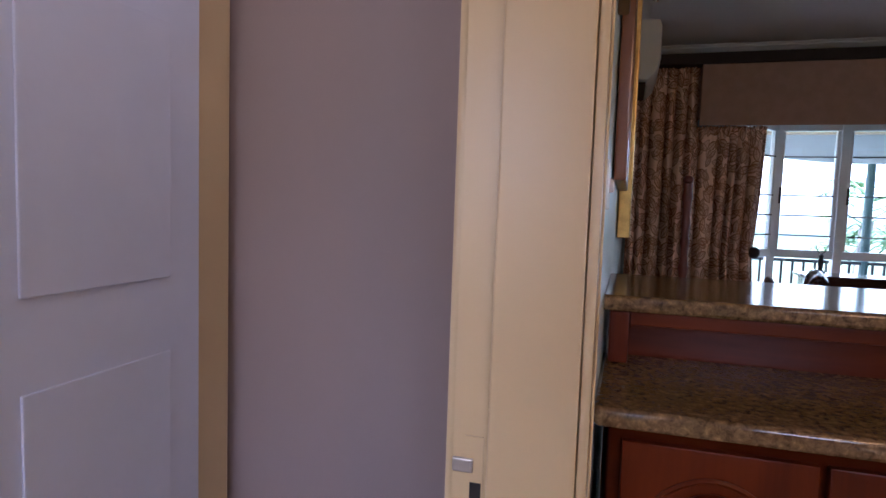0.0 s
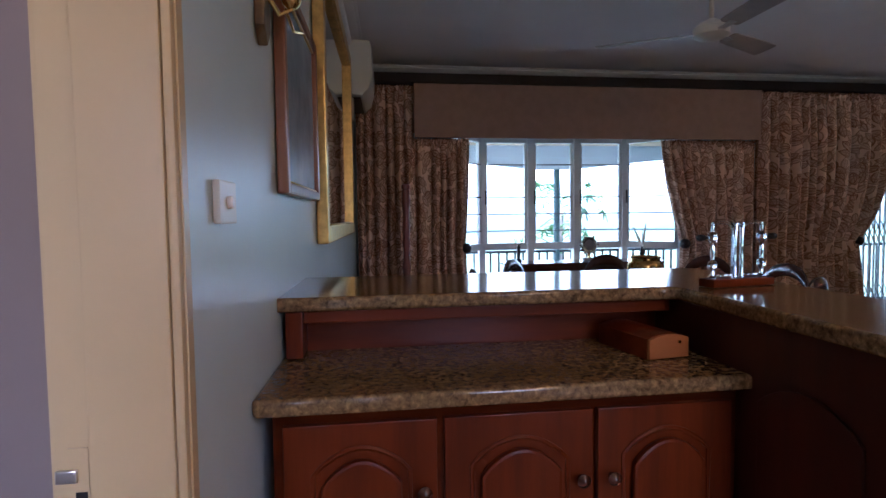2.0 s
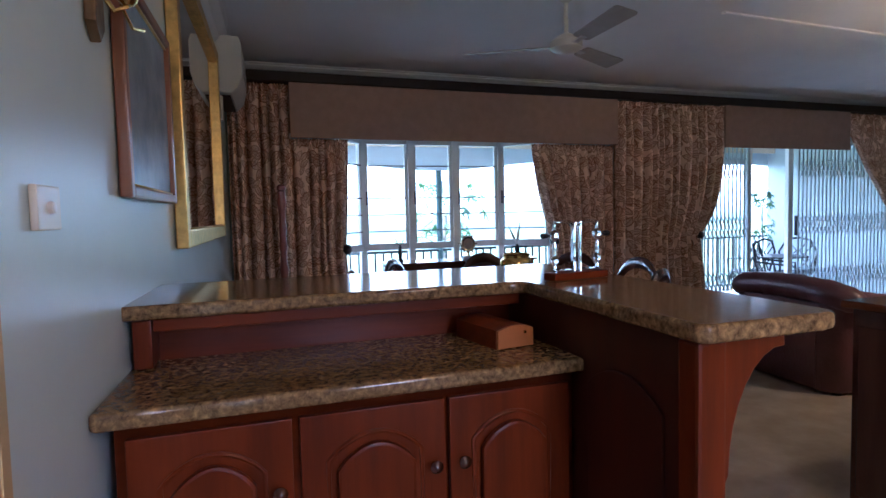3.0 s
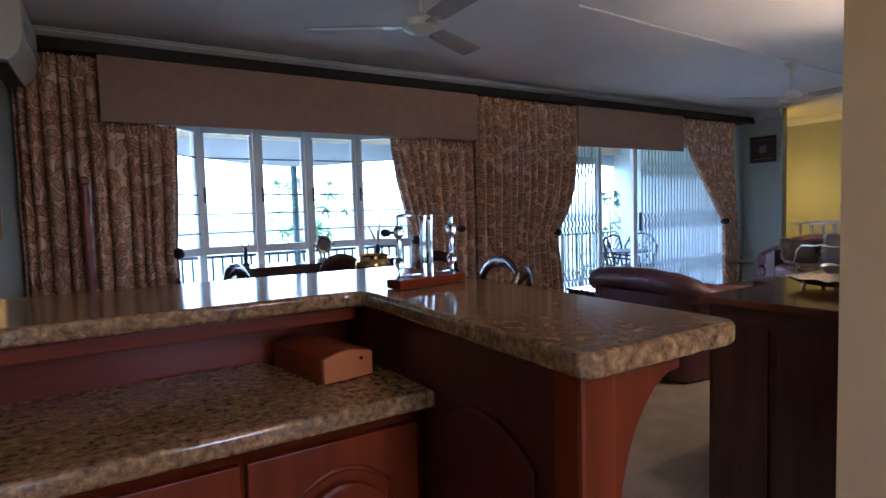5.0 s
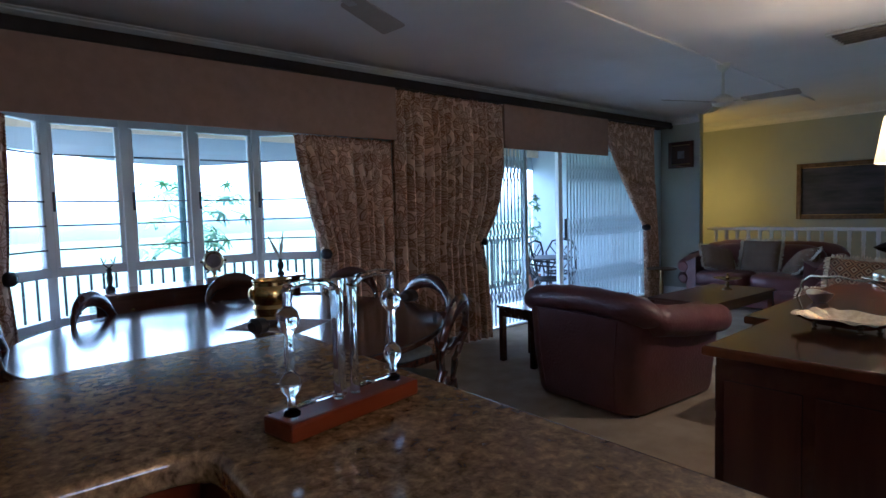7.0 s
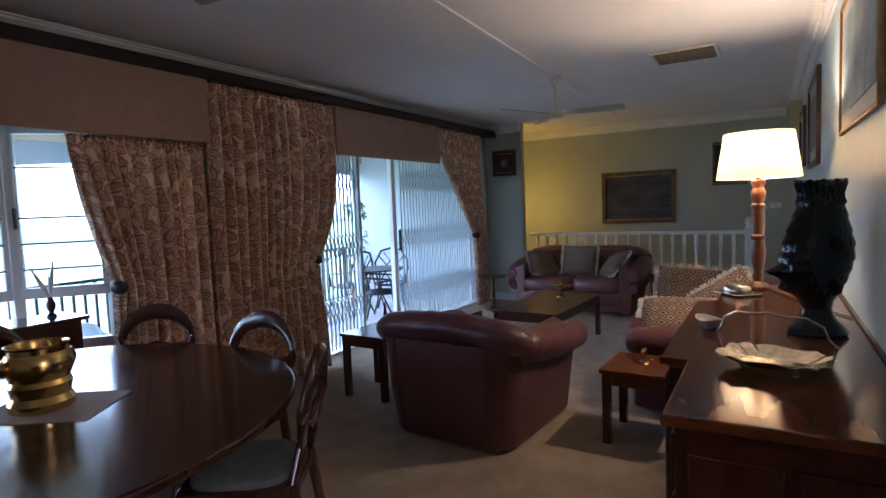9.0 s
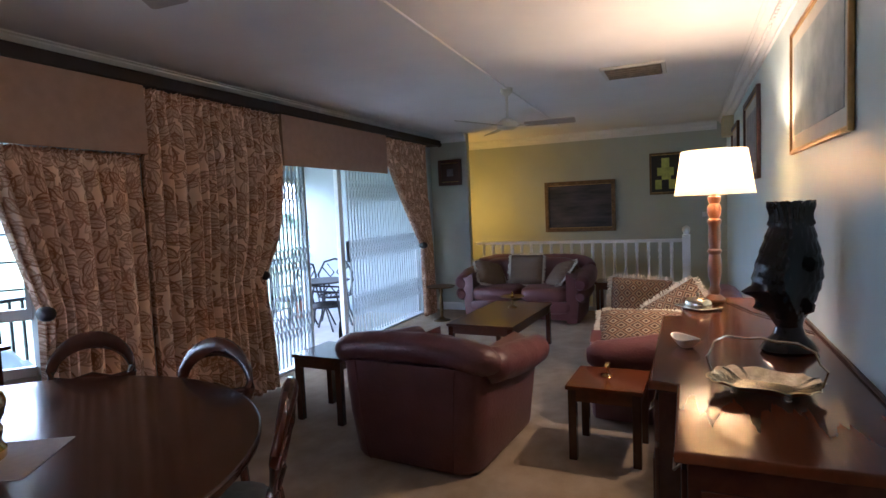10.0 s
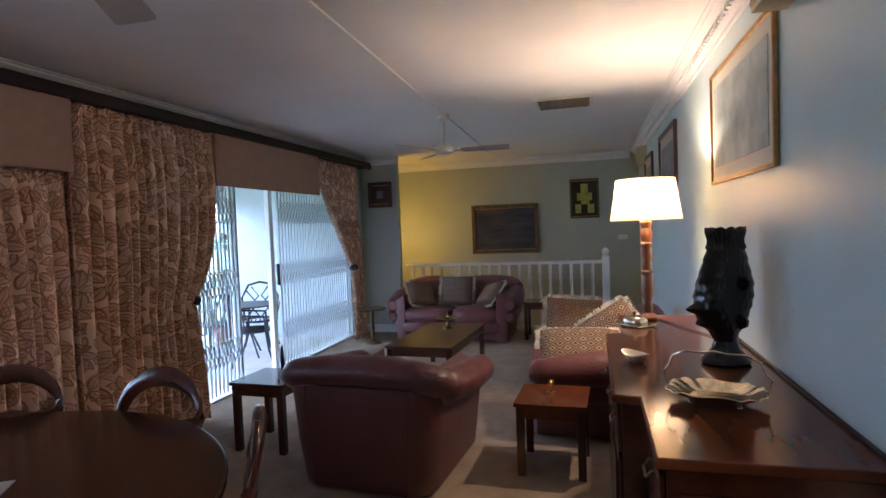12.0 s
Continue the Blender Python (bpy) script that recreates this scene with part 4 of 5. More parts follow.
tr = thing("papaya_tree", "slender papaya tree with lobed leaves beyond the balcony", "tree", pose(3.42, 9.7, -3.0))
bm = bmesh.new()
tube(bm, [(0, 0, 0), (0.05, 0, 1.5), (0.02, 0.03, 3.0), (0.08, 0, 4.3), (0.05, 0, 4.9)], [0.13, 0.12, 0.10, 0.08, 0.05], 10)
part("trunk", bm, M_BARK, tr)
leafme = lobed_leaf(0.22)
rnd = random.Random(4)
for i in range(38):
    a = rnd.uniform(0, 6.28)
    z = rnd.uniform(3.75, 4.75)
    ln = rnd.uniform(0.3, 0.75)
    p0 = Vector((0.06, 0, z))
    p1 = Vector((0.06 + ln * math.cos(a), ln * math.sin(a), z + rnd.uniform(-0.12, 0.25)))
    bm = bmesh.new()
    tube(bm, [p0, (p0 + p1) / 2 + Vector((0, 0, 0.08)), p1], 0.010, 5)
    part("leaf_stalk", bm, M_LEAF, tr)
    ob = new("leaf", leafme)
    ob.parent = tr
    ob.matrix_local = Matrix.Translation(p1) @ Euler((rnd.uniform(-0.5, 0.5), rnd.uniform(0.2, 0.9), a)).to_matrix().to_4x4() @ Matrix.Scale(rnd.uniform(0.65, 1.1), 4)

pp = thing("potted_plant", "tall leafy green plant in a clay pot on the balcony", "plant", pose(8.72, 7.86, -0.149))
bm = bmesh.new()
lathe(bm, [(0.11, 0.0), (0.15, 0.25), (0.17, 0.27), (0.17, 0.31), (0.15, 0.31), (0.14, 0.27)], 20)
part("pot", bm, mat("terracotta", (0.32, 0.13, 0.07), 0.8, var=0.12, scale=8, bump=0.1, bscale=40), pp, "terracotta clay pot")
bm = bmesh.new()
tube(bm, [(0, 0, 0.27), (0.02, 0.01, 0.8), (-0.02, 0.0, 1.3), (0.01, 0.0, 1.72)], [0.02, 0.017, 0.013, 0.006], 8)
part("stem", bm, M_BARK, pp)
for i in range(26):
    a = rnd.uniform(0, 6.28)
    z = rnd.uniform(0.95, 1.74)
    ln = rnd.uniform(0.08, 0.22)
    ob = new("leaf", leafme)
    ob.parent = pp
    ob.matrix_local = Matrix.Translation((ln * math.cos(a), ln * math.sin(a), z)) @ Euler((rnd.uniform(-0.6, 0.6), rnd.uniform(0.3, 1.1), a)).to_matrix().to_4x4() @ Matrix.Scale(rnd.uniform(0.35, 0.6), 4)

M_GRASS = mat("valley_green", (0.085, 0.135, 0.080), 0.95, color2=(0.060, 0.10, 0.058), scale=0.05, stretch=(1, 1, 1))
solo("ground", B((-900, 900, -60, 900, -4.0, -3.0)), M_GRASS, "hazy green valley ground below the house", "ground", kind="structure", smooth=False)
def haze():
    """Glowing distance: pale green valley fading up into a white sky. Haze and daylight are painted in as emission."""
    m = bpy.data.materials.new("valley_haze_glow")
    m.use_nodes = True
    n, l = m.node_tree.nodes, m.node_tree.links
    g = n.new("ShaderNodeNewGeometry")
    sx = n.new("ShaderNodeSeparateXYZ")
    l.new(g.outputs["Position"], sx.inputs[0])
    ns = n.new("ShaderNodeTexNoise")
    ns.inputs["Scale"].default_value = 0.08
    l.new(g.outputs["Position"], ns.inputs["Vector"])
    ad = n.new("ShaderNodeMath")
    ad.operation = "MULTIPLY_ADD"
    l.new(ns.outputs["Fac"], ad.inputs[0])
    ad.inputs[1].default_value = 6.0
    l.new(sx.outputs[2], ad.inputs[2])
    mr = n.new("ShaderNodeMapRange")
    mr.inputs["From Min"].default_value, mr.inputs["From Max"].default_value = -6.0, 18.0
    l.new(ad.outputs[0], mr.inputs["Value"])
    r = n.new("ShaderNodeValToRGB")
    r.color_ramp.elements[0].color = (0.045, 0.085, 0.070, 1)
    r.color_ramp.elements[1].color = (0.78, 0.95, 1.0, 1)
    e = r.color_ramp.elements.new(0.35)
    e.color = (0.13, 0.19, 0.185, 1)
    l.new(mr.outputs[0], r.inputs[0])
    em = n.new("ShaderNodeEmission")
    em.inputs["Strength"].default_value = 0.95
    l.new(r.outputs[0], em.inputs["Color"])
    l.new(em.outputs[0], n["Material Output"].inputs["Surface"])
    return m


# Emissive sheet; its glow also stands in for daylight through the openings.
solo("backdrop", B((-500, 500, 140, 140.5, -3.0, 120)), haze(), "glowing backdrop sheet painted with a hazy green valley and white sky", "distance", kind=S)

# ---- dining area ----
def dining_chair(m):
    """A balloon-back chair, its back at local y = 0.2 and its front towards -y."""
    t = thing("dining_chair", "dark polished balloon-back dining chair with padded seat", "chair", m, group="chairs round the dining table")
    for s in (-1, 1):
        bm = bmesh.new()
        tube(bm, [(s * 0.17, 0.28, 0.0), (s * 0.165, 0.22, 0.22), (s * 0.165, 0.19, 0.44)], [0.018, 0.021, 0.024], 8)
        part("back_leg", bm, M_DARK_V, t)
        bm = bmesh.new()
        turned(bm, 0.021, 0.41, (0.15, 0.8, 0.9), 10, (s * 0.19, -0.2, 0.0))
        part("front_leg", bm, M_DARK_V, t)
    bm = bmesh.new()
    slab(bm, rounded([(-0.22, -0.24), (0.22, -0.24), (0.19, 0.21), (-0.19, 0.21)], 0.06), 0.395, 0.445, 0.008)
    part("seat_frame", bm, M_DARK, t)
    bm = bmesh.new()
    blob(bm, 0, -0.02, 0.455, 0.40, 0.40, 0.075, 3.4)
    part("seat", bm, M_SEAT, t, "grey-green padded seat")
    pts, rad = [], []
    for i in range(25):
        u = i / 24
        a = math.radians(-138 + 276 * u)
        x, z = 0.205 * math.sin(a), 0.70 + 0.185 * math.cos(a)
        if z < 0.70:
            x *= 1 - 0.45 * ((0.70 - z) / 0.14) ** 1.5 * 0.5
        pts.append((x, 0.20 + 0.09 * (z - 0.45) / 0.45, z))
        rad.append(0.026 + 0.024 * max(0, math.cos(a)) ** 2)
    pts = [(-0.165, 0.19, 0.44)] + pts + [(0.165, 0.19, 0.44)]
    rad = [0.022] + rad + [0.022]
    bm = bmesh.new()
    tube(bm, pts, rad, 10, flat=0.55)
    part("back_hoop", bm, M_DARK_V, t)
    bm = bmesh.new()
    tube(bm, [(-0.20, 0.245, 0.69), (-0.10, 0.245, 0.665), (0, 0.247, 0.685), (0.10, 0.245, 0.665), (0.20, 0.245, 0.69)], [0.014, 0.02, 0.026, 0.02, 0.014], 8)
    part("cross_rail", bm, M_DARK, t)
    return t


M_SEAT = mat("seat_cloth", (0.16, 0.17, 0.15), 0.9, var=0.15, scale=20, bump=0.2, bscale=200)
M_TABLE = wood("table_wood", (0.018, 0.006, 0.004), (0.052, 0.016, 0.008), 0.16, 0.2, 1)
def seat_at(x, y, turn):
    """A chair pose from the place of its crest and the way it is turned."""
    return pose(x, y, 0, 0, 0, turn) @ pose(0, -0.285, 0)


ch = dining_chair(seat_at(3.28, 4.20, -84))
for m in (seat_at(3.23, 5.08, -52), seat_at(2.46, 5.50, -6), seat_at(1.47, 5.20, 50), seat_at(2.79, 3.36, 212), seat_at(0.98, 4.42, 84), seat_at(1.62, 2.95, 176)):
    copy_thing(ch, m)
tb = thing("dining_table", "large round polished dark wood pedestal dining table", "table", pose(2.07, 4.32, 0))
bm = bmesh.new()
slab(bm, [(1.09 * math.cos(2 * math.pi * i / 72), 1.09 * math.sin(2 * math.pi * i / 72)) for i in range(72)], 0.718, 0.752, 0.010)
part("tabletop", bm, M_TABLE, tb)
bm = bmesh.new()
slab(bm, [(0.93 * math.cos(2 * math.pi * i / 48), 0.93 * math.sin(2 * math.pi * i / 48)) for i in range(48)], 0.64, 0.717, 0.004)
part("apron", bm, M_DARK, tb)
bm = bmesh.new()
lathe(bm, [(0.10, 0.64), (0.10, 0.58), (0.07, 0.52), (0.13, 0.38), (0.15, 0.28), (0.09, 0.2), (0.13, 0.16), (0.13, 0.12)], 24)
part("pedestal", bm, M_DARK_V, tb)
for k in range(4):
    a = math.pi / 4 + k * math.pi / 2
    bm = bmesh.new()
    tube(bm, [(0.08 * math.cos(a), 0.08 * math.sin(a), 0.2), (0.3 * math.cos(a), 0.3 * math.sin(a), 0.13), (0.52 * math.cos(a), 0.52 * math.sin(a), 0.03)], [0.05, 0.04, 0.03], 8)
    part("foot", bm, M_DARK, tb)
pt = thing("brass_pot", "ribbed polished brass pot standing on a cloth", "pot", pose(2.17, 4.19, 0.757) @ Matrix.Diagonal((0.86, 0.86, 1.2, 1)))
bm = bmesh.new()
lathe(bm, [(0.105, 0.0), (0.125, 0.008), (0.128, 0.03), (0.112, 0.05), (0.118, 0.07), (0.122, 0.085), (0.112, 0.10), (0.128, 0.125), (0.135, 0.15), (0.125, 0.175), (0.115, 0.185), (0.115, 0.20), (0.122, 0.208), (0.115, 0.21), (0.108, 0.20), (0.108, 0.02)], 40)
part("body", bm, M_BRASS, pt)
for s in (-1, 1):
    bm = bmesh.new()
    lathe(bm, [(0.02, 0), (0.03, 0.012), (0.012, 0.024)], 12)
    bmesh.ops.transform(bm, matrix=pose(s * 0.127, 0, 0.15, 0, s * 90, 0), verts=bm.verts)
    part("boss", bm, M_BRASS, pt)
solo("place_mat", B((-0.17, 0.17, -0.22, 0.22, 0, 0.003)), mat("mat_cloth", (0.45, 0.40, 0.38), 0.9, var=0.05, scale=30), "pale woven table mat under the brass pot", "mat", pose(2.20, 4.18, 0.7525, 0, 0, 32))

sv = thing("serving_table", "dark wood serving table in the bay window", "side table")
part("top", B((1.55, 3.12, 5.62, 5.98, 0.825, 0.85), bev=0.006), M_DARK, sv)
part("body", B((1.59, 3.08, 5.65, 5.96, 0.62, 0.824), bev=0.004), M_DARK, sv)
for x in (1.59, 2.32, 3.01):
    for y in (5.65, 5.91):
        bm = bmesh.new()
        turned(bm, 0.026, 0.618, (0.1, 0.5, 0.9), 10, (x + 0.03, y + 0.02, 0.001))
        part("leg", bm, M_DARK_V, sv)
for x in (1.80, 2.29, 2.78):
    d = part("drawer", B((x - 0.22, x + 0.22, 5.640, 5.649, 0.65, 0.80), bev=0.003), M_DARK, sv)
    bm = bmesh.new()
    blob(bm, x, 5.634, 0.725, 0.02, 0.016, 0.02, 2, 10, 6)
    part("knob", bm, M_BRASS, d)

o1 = thing("antler_candlestick", "small dark figurine with branching antlers", "ornament", pose(1.70, 5.80, 0.851))
bm = bmesh.new()
lathe(bm, [(0.035, 0), (0.035, 0.015), (0.015, 0.04), (0.022, 0.09), (0.016, 0.13), (0.02, 0.15), (0.006, 0.17)], 14)
part("figure", bm, M_BLACK, o1)
for s in (-1, 1):
    bm = bmesh.new()
    tube(bm, [(0, 0, 0.16), (s * 0.03, 0, 0.19), (s * 0.045, 0, 0.24)], 0.004, 5)
    tube(bm, [(s * 0.03, 0, 0.19), (s * 0.015, 0, 0.225)], 0.003, 5)
    part("antler", bm, M_BLACK, o1)
o2 = thing("mantel_clock", "round gilt framed table clock with pale dial", "clock", pose(2.42, 5.80, 0.851))
part("base", B((-0.06, 0.06, -0.03, 0.03, 0, 0.03), bev=0.006), M_EXTWHITE, o2)
bm = bmesh.new()
lathe(bm, [(0.014, 0.03), (0.01, 0.05), (0.016, 0.06), (0.008, 0.075)], 12)
part("stem", bm, M_BRASS, o2)
bm = bmesh.new()
lathe(bm, [(0.075, -0.015), (0.085, 0.0), (0.075, 0.015), (0.055, 0.012), (0.055, -0.012)], 28)
bmesh.ops.transform(bm, matrix=pose(0, 0, 0.155, 90, 0, 0), verts=bm.verts)
part("case", bm, M_SILVER, o2)
bm = bmesh.new()
lathe(bm, [(0.054, -0.006), (0.054, 0.006)], 24)
bmesh.ops.transform(bm, matrix=pose(0, 0, 0.155, 90, 0, 0), verts=bm.verts)
part("dial", bm, M_PIC_DARK, o2)
for a in range(6):
    bm = bmesh.new()
    blob(bm, 0.092 * math.cos(a * 1.047), 0, 0.155 + 0.092 * math.sin(a * 1.047), 0.026, 0.02, 0.026, 2, 8, 6)
    part("petal", bm, M_SILVER, o2)
o3 = thing("feather_vase", "small dark vase holding white feathers", "vase", pose(2.98, 5.80, 0.851))
bm = bmesh.new()
lathe(bm, [(0.03, 0), (0.03, 0.01), (0.012, 0.03), (0.026, 0.06), (0.028, 0.085), (0.012, 0.12), (0.016, 0.13)], 16)
part("body", bm, M_BLACK, o3)
for s, h in ((-0.10, 0.33), (0.035, 0.36), (0.0, 0.3)):
    bm = bmesh.new()
    tube(bm, [(0, 0, 0.12), (s * 0.4, 0, h * 0.62), (s, 0, h)], [0.004, 0.016, 0.003], 6, flat=0.4)
    part("feather", bm, M_WHITE, o3)
bc = thing("balcony_cushion_pile", "crumpled white sheet over a balcony chair", "cloth", pose(3.75, 7.0, -0.149))
bm = bmesh.new()
for k in range(7):
    a = k * 0.9
    blob(bm, 0.16 * math.cos(a), 0.12 * math.sin(a), 0.30 + 0.04 * (k % 3), 0.34, 0.30, 0.62 + 0.1 * (k % 2), 2.3, 14, 8)
part("sheet", bm, M_EXTWHITE, bc)

# turned pole beside the curtain
M_POLE = wood("red_pole_wood", (0.10, 0.018, 0.012), (0.24, 0.05, 0.03), 0.35, 0.1, 2)
po = thing("turned_pole", "dark red turned wooden standing pole", "pole", pose(0.535, 4.80, 0))
bm = bmesh.new()
turned(bm, 0.030, 1.45, (0.3, 0.45, 0.6, 0.72, 0.8, 0.93), 14, (0, 0, 0.06), 0.3)
part("shaft", bm, M_POLE, po)
bm = bmesh.new()
lathe(bm, [(0.02, 1.51), (0.032, 1.52), (0.032, 1.545), (0.018, 1.56)], 14)
part("finial", bm, M_POLE, po)
bm = bmesh.new()
lathe(bm, [(0.16, 0.0), (0.16, 0.02), (0.08, 0.04), (0.03, 0.06)], 20)
part("foot", bm, M_MAHOG, po)


# ---- ceiling fans, vent, trunking ----
def fan(x, y, zh, turn, blades=3):
    t = thing("ceiling_fan", "ivory ceiling fan with flat blades on a rod", "ceiling fan", pose(x, y, 0, 0, 0, turn), group="ceiling fans")
    bm = bmesh.new()
    lathe(bm, [(0.06, H_CEIL - 0.001), (0.055, H_CEIL - 0.04), (0.02, H_CEIL - 0.07), (0.013, H_CEIL - 0.075), (0.013, zh + 0.06)], 18)
    part("rod", bm, M_PLASTIC, t)
    bm = bmesh.new()
    lathe(bm, [(0.02, zh + 0.07), (0.06, zh + 0.05), (0.095, zh + 0.02), (0.095, zh - 0.02), (0.06, zh - 0.04), (0.01, zh - 0.045)], 24)
    part("motor", bm, M_PLASTIC, t)
    for k in range(blades):
        a = k * 2 * math.pi / blades
        rm = Matrix.Rotation(a, 4, "Z")
        bm = bmesh.new()
        prism(bm, rounded([(0.16, -0.055), (0.62, -0.075), (0.62, 0.06), (0.16, 0.05)], 0.025), "z", zh - 0.006, zh)
        bmesh.ops.transform(bm, matrix=rm @ Matrix.Rotation(radians(-12), 4, "X"), space=Matrix.Translation((0, 0, -zh)), verts=bm.verts)
        b = part("blade", bm, M_BLADE, t)
        bm = B((0.08, 0.20, -0.02, 0.02, zh - 0.012, zh - 0.004))
        bmesh.ops.transform(bm, matrix=rm, verts=bm.verts)
        part("blade_arm", bm, M_STEEL, b)


M_BLADE = mat("fan_blade", (0.42, 0.37, 0.32), 0.5, var=0.08)
fan(2.13, 3.40, 2.30, 28)
fan(6.32, 3.535, 2.28, -85)
solo("ceiling_trunking", B((-3.1, 2.8, -0.018, 0.018, -0.015, -0.001), bev=0.003), M_CEIL, "thin white cable trunking on the ceiling", "trunking", pose(6.45, 3.537, H_CEIL, 0, 0, 2.06), kind=S)
# Brown slats with uneven tone, darker than the ivory frame.
M_SLAT = mat("brown_louvre", (0.48, 0.40, 0.31), 0.6, var=0.2, scale=20)
vt = thing("ceiling_vent", "white louvred ceiling air vent", "vent", kind="")
part("backing", B((6.02, 6.42, 2.17, 2.63, H_CEIL - 0.012, H_CEIL - 0.002)), M_BLACK, vt)
for b in ((6.0, 6.03, 2.15, 2.65), (6.41, 6.44, 2.15, 2.65), (6.03, 6.41, 2.15, 2.18), (6.03, 6.41, 2.62, 2.65)):
    part("frame", B((*b, H_CEIL - 0.022, H_CEIL - 0.003), bev=0.003), M_PLASTIC, vt)
for k in range(5):
    x = 6.07 + 0.075 * k
    bm = B((-0.024, 0.024, 2.185, 2.615, -0.002, 0.002))
    bmesh.ops.transform(bm, matrix=pose(x, 0, H_CEIL - 0.020, 0, -40, 0), verts=bm.verts)
    part("slat", bm, M_SLAT, vt, "brown louvre")


# ---- lounge seats ----
def ring_outline(w, d, r, n=8):
    pts = []
    for cx, cy, a0 in ((d - r, w / 2 - r, 0), (r, w / 2 - r, 90), (r, -w / 2 + r, 180), (d - r, -w / 2 + r, 270)):
        for i in range(n + 1):
            a = radians(a0 + 90 * i / n)
            pts.append((cx + r * math.cos(a), cy + r * math.sin(a)))
    return pts


def leather_seat(name, label, m, w, d, seats, h=0.80, taper=0.06, category="sofa", roll=0.10):
    """A padded leather seat; its back at x = 0, its front towards +x, its width along y."""
    t = thing(name, label, category, m)
    arm = 0.20
    W = w / 2 - 0.06
    back = []
    for cy, a0 in ((-W + 0.16, 270), (W - 0.16, 180)):
        arc_ = [(0.16 + 0.16 * math.cos(radians(a0 - 90 * i / 8)), cy + 0.16 * math.sin(radians(a0 - 90 * i / 8))) for i in range(9)]
        back += arc_
    outer_ = [(d, -W + 0.10), (d - 0.03, -W + 0.03), (d - 0.10, -W)] + back + [(d - 0.10, W), (d - 0.03, W - 0.03), (d, W - 0.10)]
    inner_ = [(d, W - arm), (0.17, W - arm), (0.17, -W + arm), (d, -W + arm)]
    bm = bmesh.new()
    rows = []
    for z, k in ((0.02, 0.0), (0.05, 0.15), (0.3, 0.55), (0.55, 0.85), (h - 0.14, 1.0)):
        q = 1 - taper * (1 - k) / W
        rows.append([bm.verts.new((x + (taper * (1 - k) * 0.5 - 0.02 * math.sin(math.pi * k) - 0.02) * (1 - x / d), y * q, z if x < d - 0.3 or z < 0.5 else z - 0.06)) for x, y in outer_]
                    + [bm.verts.new((x, y, z)) for x, y in inner_])
    n = len(rows[0])
    for a, b in zip(rows, rows[1:]):
        for i in range(n):
            bm.faces.new((a[i], a[(i + 1) % n], b[(i + 1) % n], b[i]))
    bm.faces.new(list(reversed(rows[0])))
    bm.faces.new(rows[-1])
    seams = [[rows[j][i].co + Vector((-0.002, 0, 0)) for j in range(5)] for i in (11, 12)]
    part("body", bm, M_LEATHER, t)
    for line in seams:
        bm = bmesh.new()
        tube(bm, line, 0.005, 6)
        part("seam_piping", bm, M_LEATHER, t)
    part("seat_base", B((0.172, d - 0.05, -W + arm + 0.002, W - arm - 0.002, 0.05, 0.275), bev=0.01), M_LEATHER, t)
    rnd = random.Random(int(w * 100))
    # rolled top of back
    bm = bmesh.new()
    nn = 26
    pts, rad = [], []
    for i in range(nn + 1):
        u = -1 + 2 * i / nn
        hump = 0.03 * abs(math.sin(math.pi * u * seats / 2 + (math.pi / 2 if seats == 1 else 0)))
        pts.append((0.06 + 0.10 * max(0, abs(u) - 0.8) * 5 * abs(u) ** 4, u * (w / 2 - 0.06), h - 0.085 + hump - 0.05 * abs(u) ** 8))
        rad.append(roll * (1.0 + rnd.uniform(-0.05, 0.05)) * (0.72 if abs(u) > 0.97 else 1))
    tube(bm, pts, rad, 14, flat=1.15)
    part("top_roll", bm, M_LEATHER, t)
    for s in (-1, 1):
        bm = bmesh.new()
        pts, rad = [], []
        for i in range(15):
            k = i / 14
            pts.append((0.10 + (d - 0.10) * k, s * (w / 2 - 0.09 + 0.02 * math.sin(k * 3)), h - (0.13 if seats == 1 else 0.17) - 0.11 * k ** 0.7))
            rad.append((0.098 + (0.03 if seats > 1 else 0.008) * math.sin(math.pi * min(1, k * 1.15))) * (1 + rnd.uniform(-0.04, 0.04)) * (0.6 if i in (0, 14) else 1))
        tube(bm, pts, rad, 14)
        part("arm_roll", bm, M_LEATHER, t)
        if seats > 1:
            bm = bmesh.new()
            tube(bm, [p + Vector((0, 0, -0.15)) for p in map(Vector, pts[4:])], [0.05] + [0.088] * 9 + [0.05], 14)
            part("arm_pad", bm, M_LEATHER, t)
    sw_ = (w - 2 * arm) / seats
    for i in range(seats):
        y = -w / 2 + arm + sw_ * (i + 0.5)
        bm = bmesh.new()
        blob(bm, d / 2 + 0.13, y, 0.37, d - 0.18, sw_ - 0.01, 0.20, 4.5, 28, 14)
        part("seat_cushion", bm, M_LEATHER, t)
        bm = bmesh.new()
        blob(bm, 0, 0, 0, 0.24, sw_ - 0.01, 0.46 if seats > 1 else 0.42, 3.0, 24, 14)
        bmesh.ops.transform(bm, matrix=pose(0.25, y, h - 0.22, 0, -10, 0), verts=bm.verts)
        part("back_cushion", bm, M_LEATHER, t)
        bm = bmesh.new()
        blob(bm, d - 0.02, y, 0.22, 0.10, sw_ - 0.02, 0.17, 3.5)
        part("front_pad", bm, M_LEATHER, t)
    for sx, sy in ((0.12, -1), (0.12, 1), (d - 0.14, -1), (d - 0.14, 1)):
        bm = bmesh.new()
        lathe(bm, [(0.03, 0.0), (0.035, 0.03)], 12, (sx, sy * (w / 2 - 0.2), 0))
        part("foot", bm, M_BLACK, t)
    return t


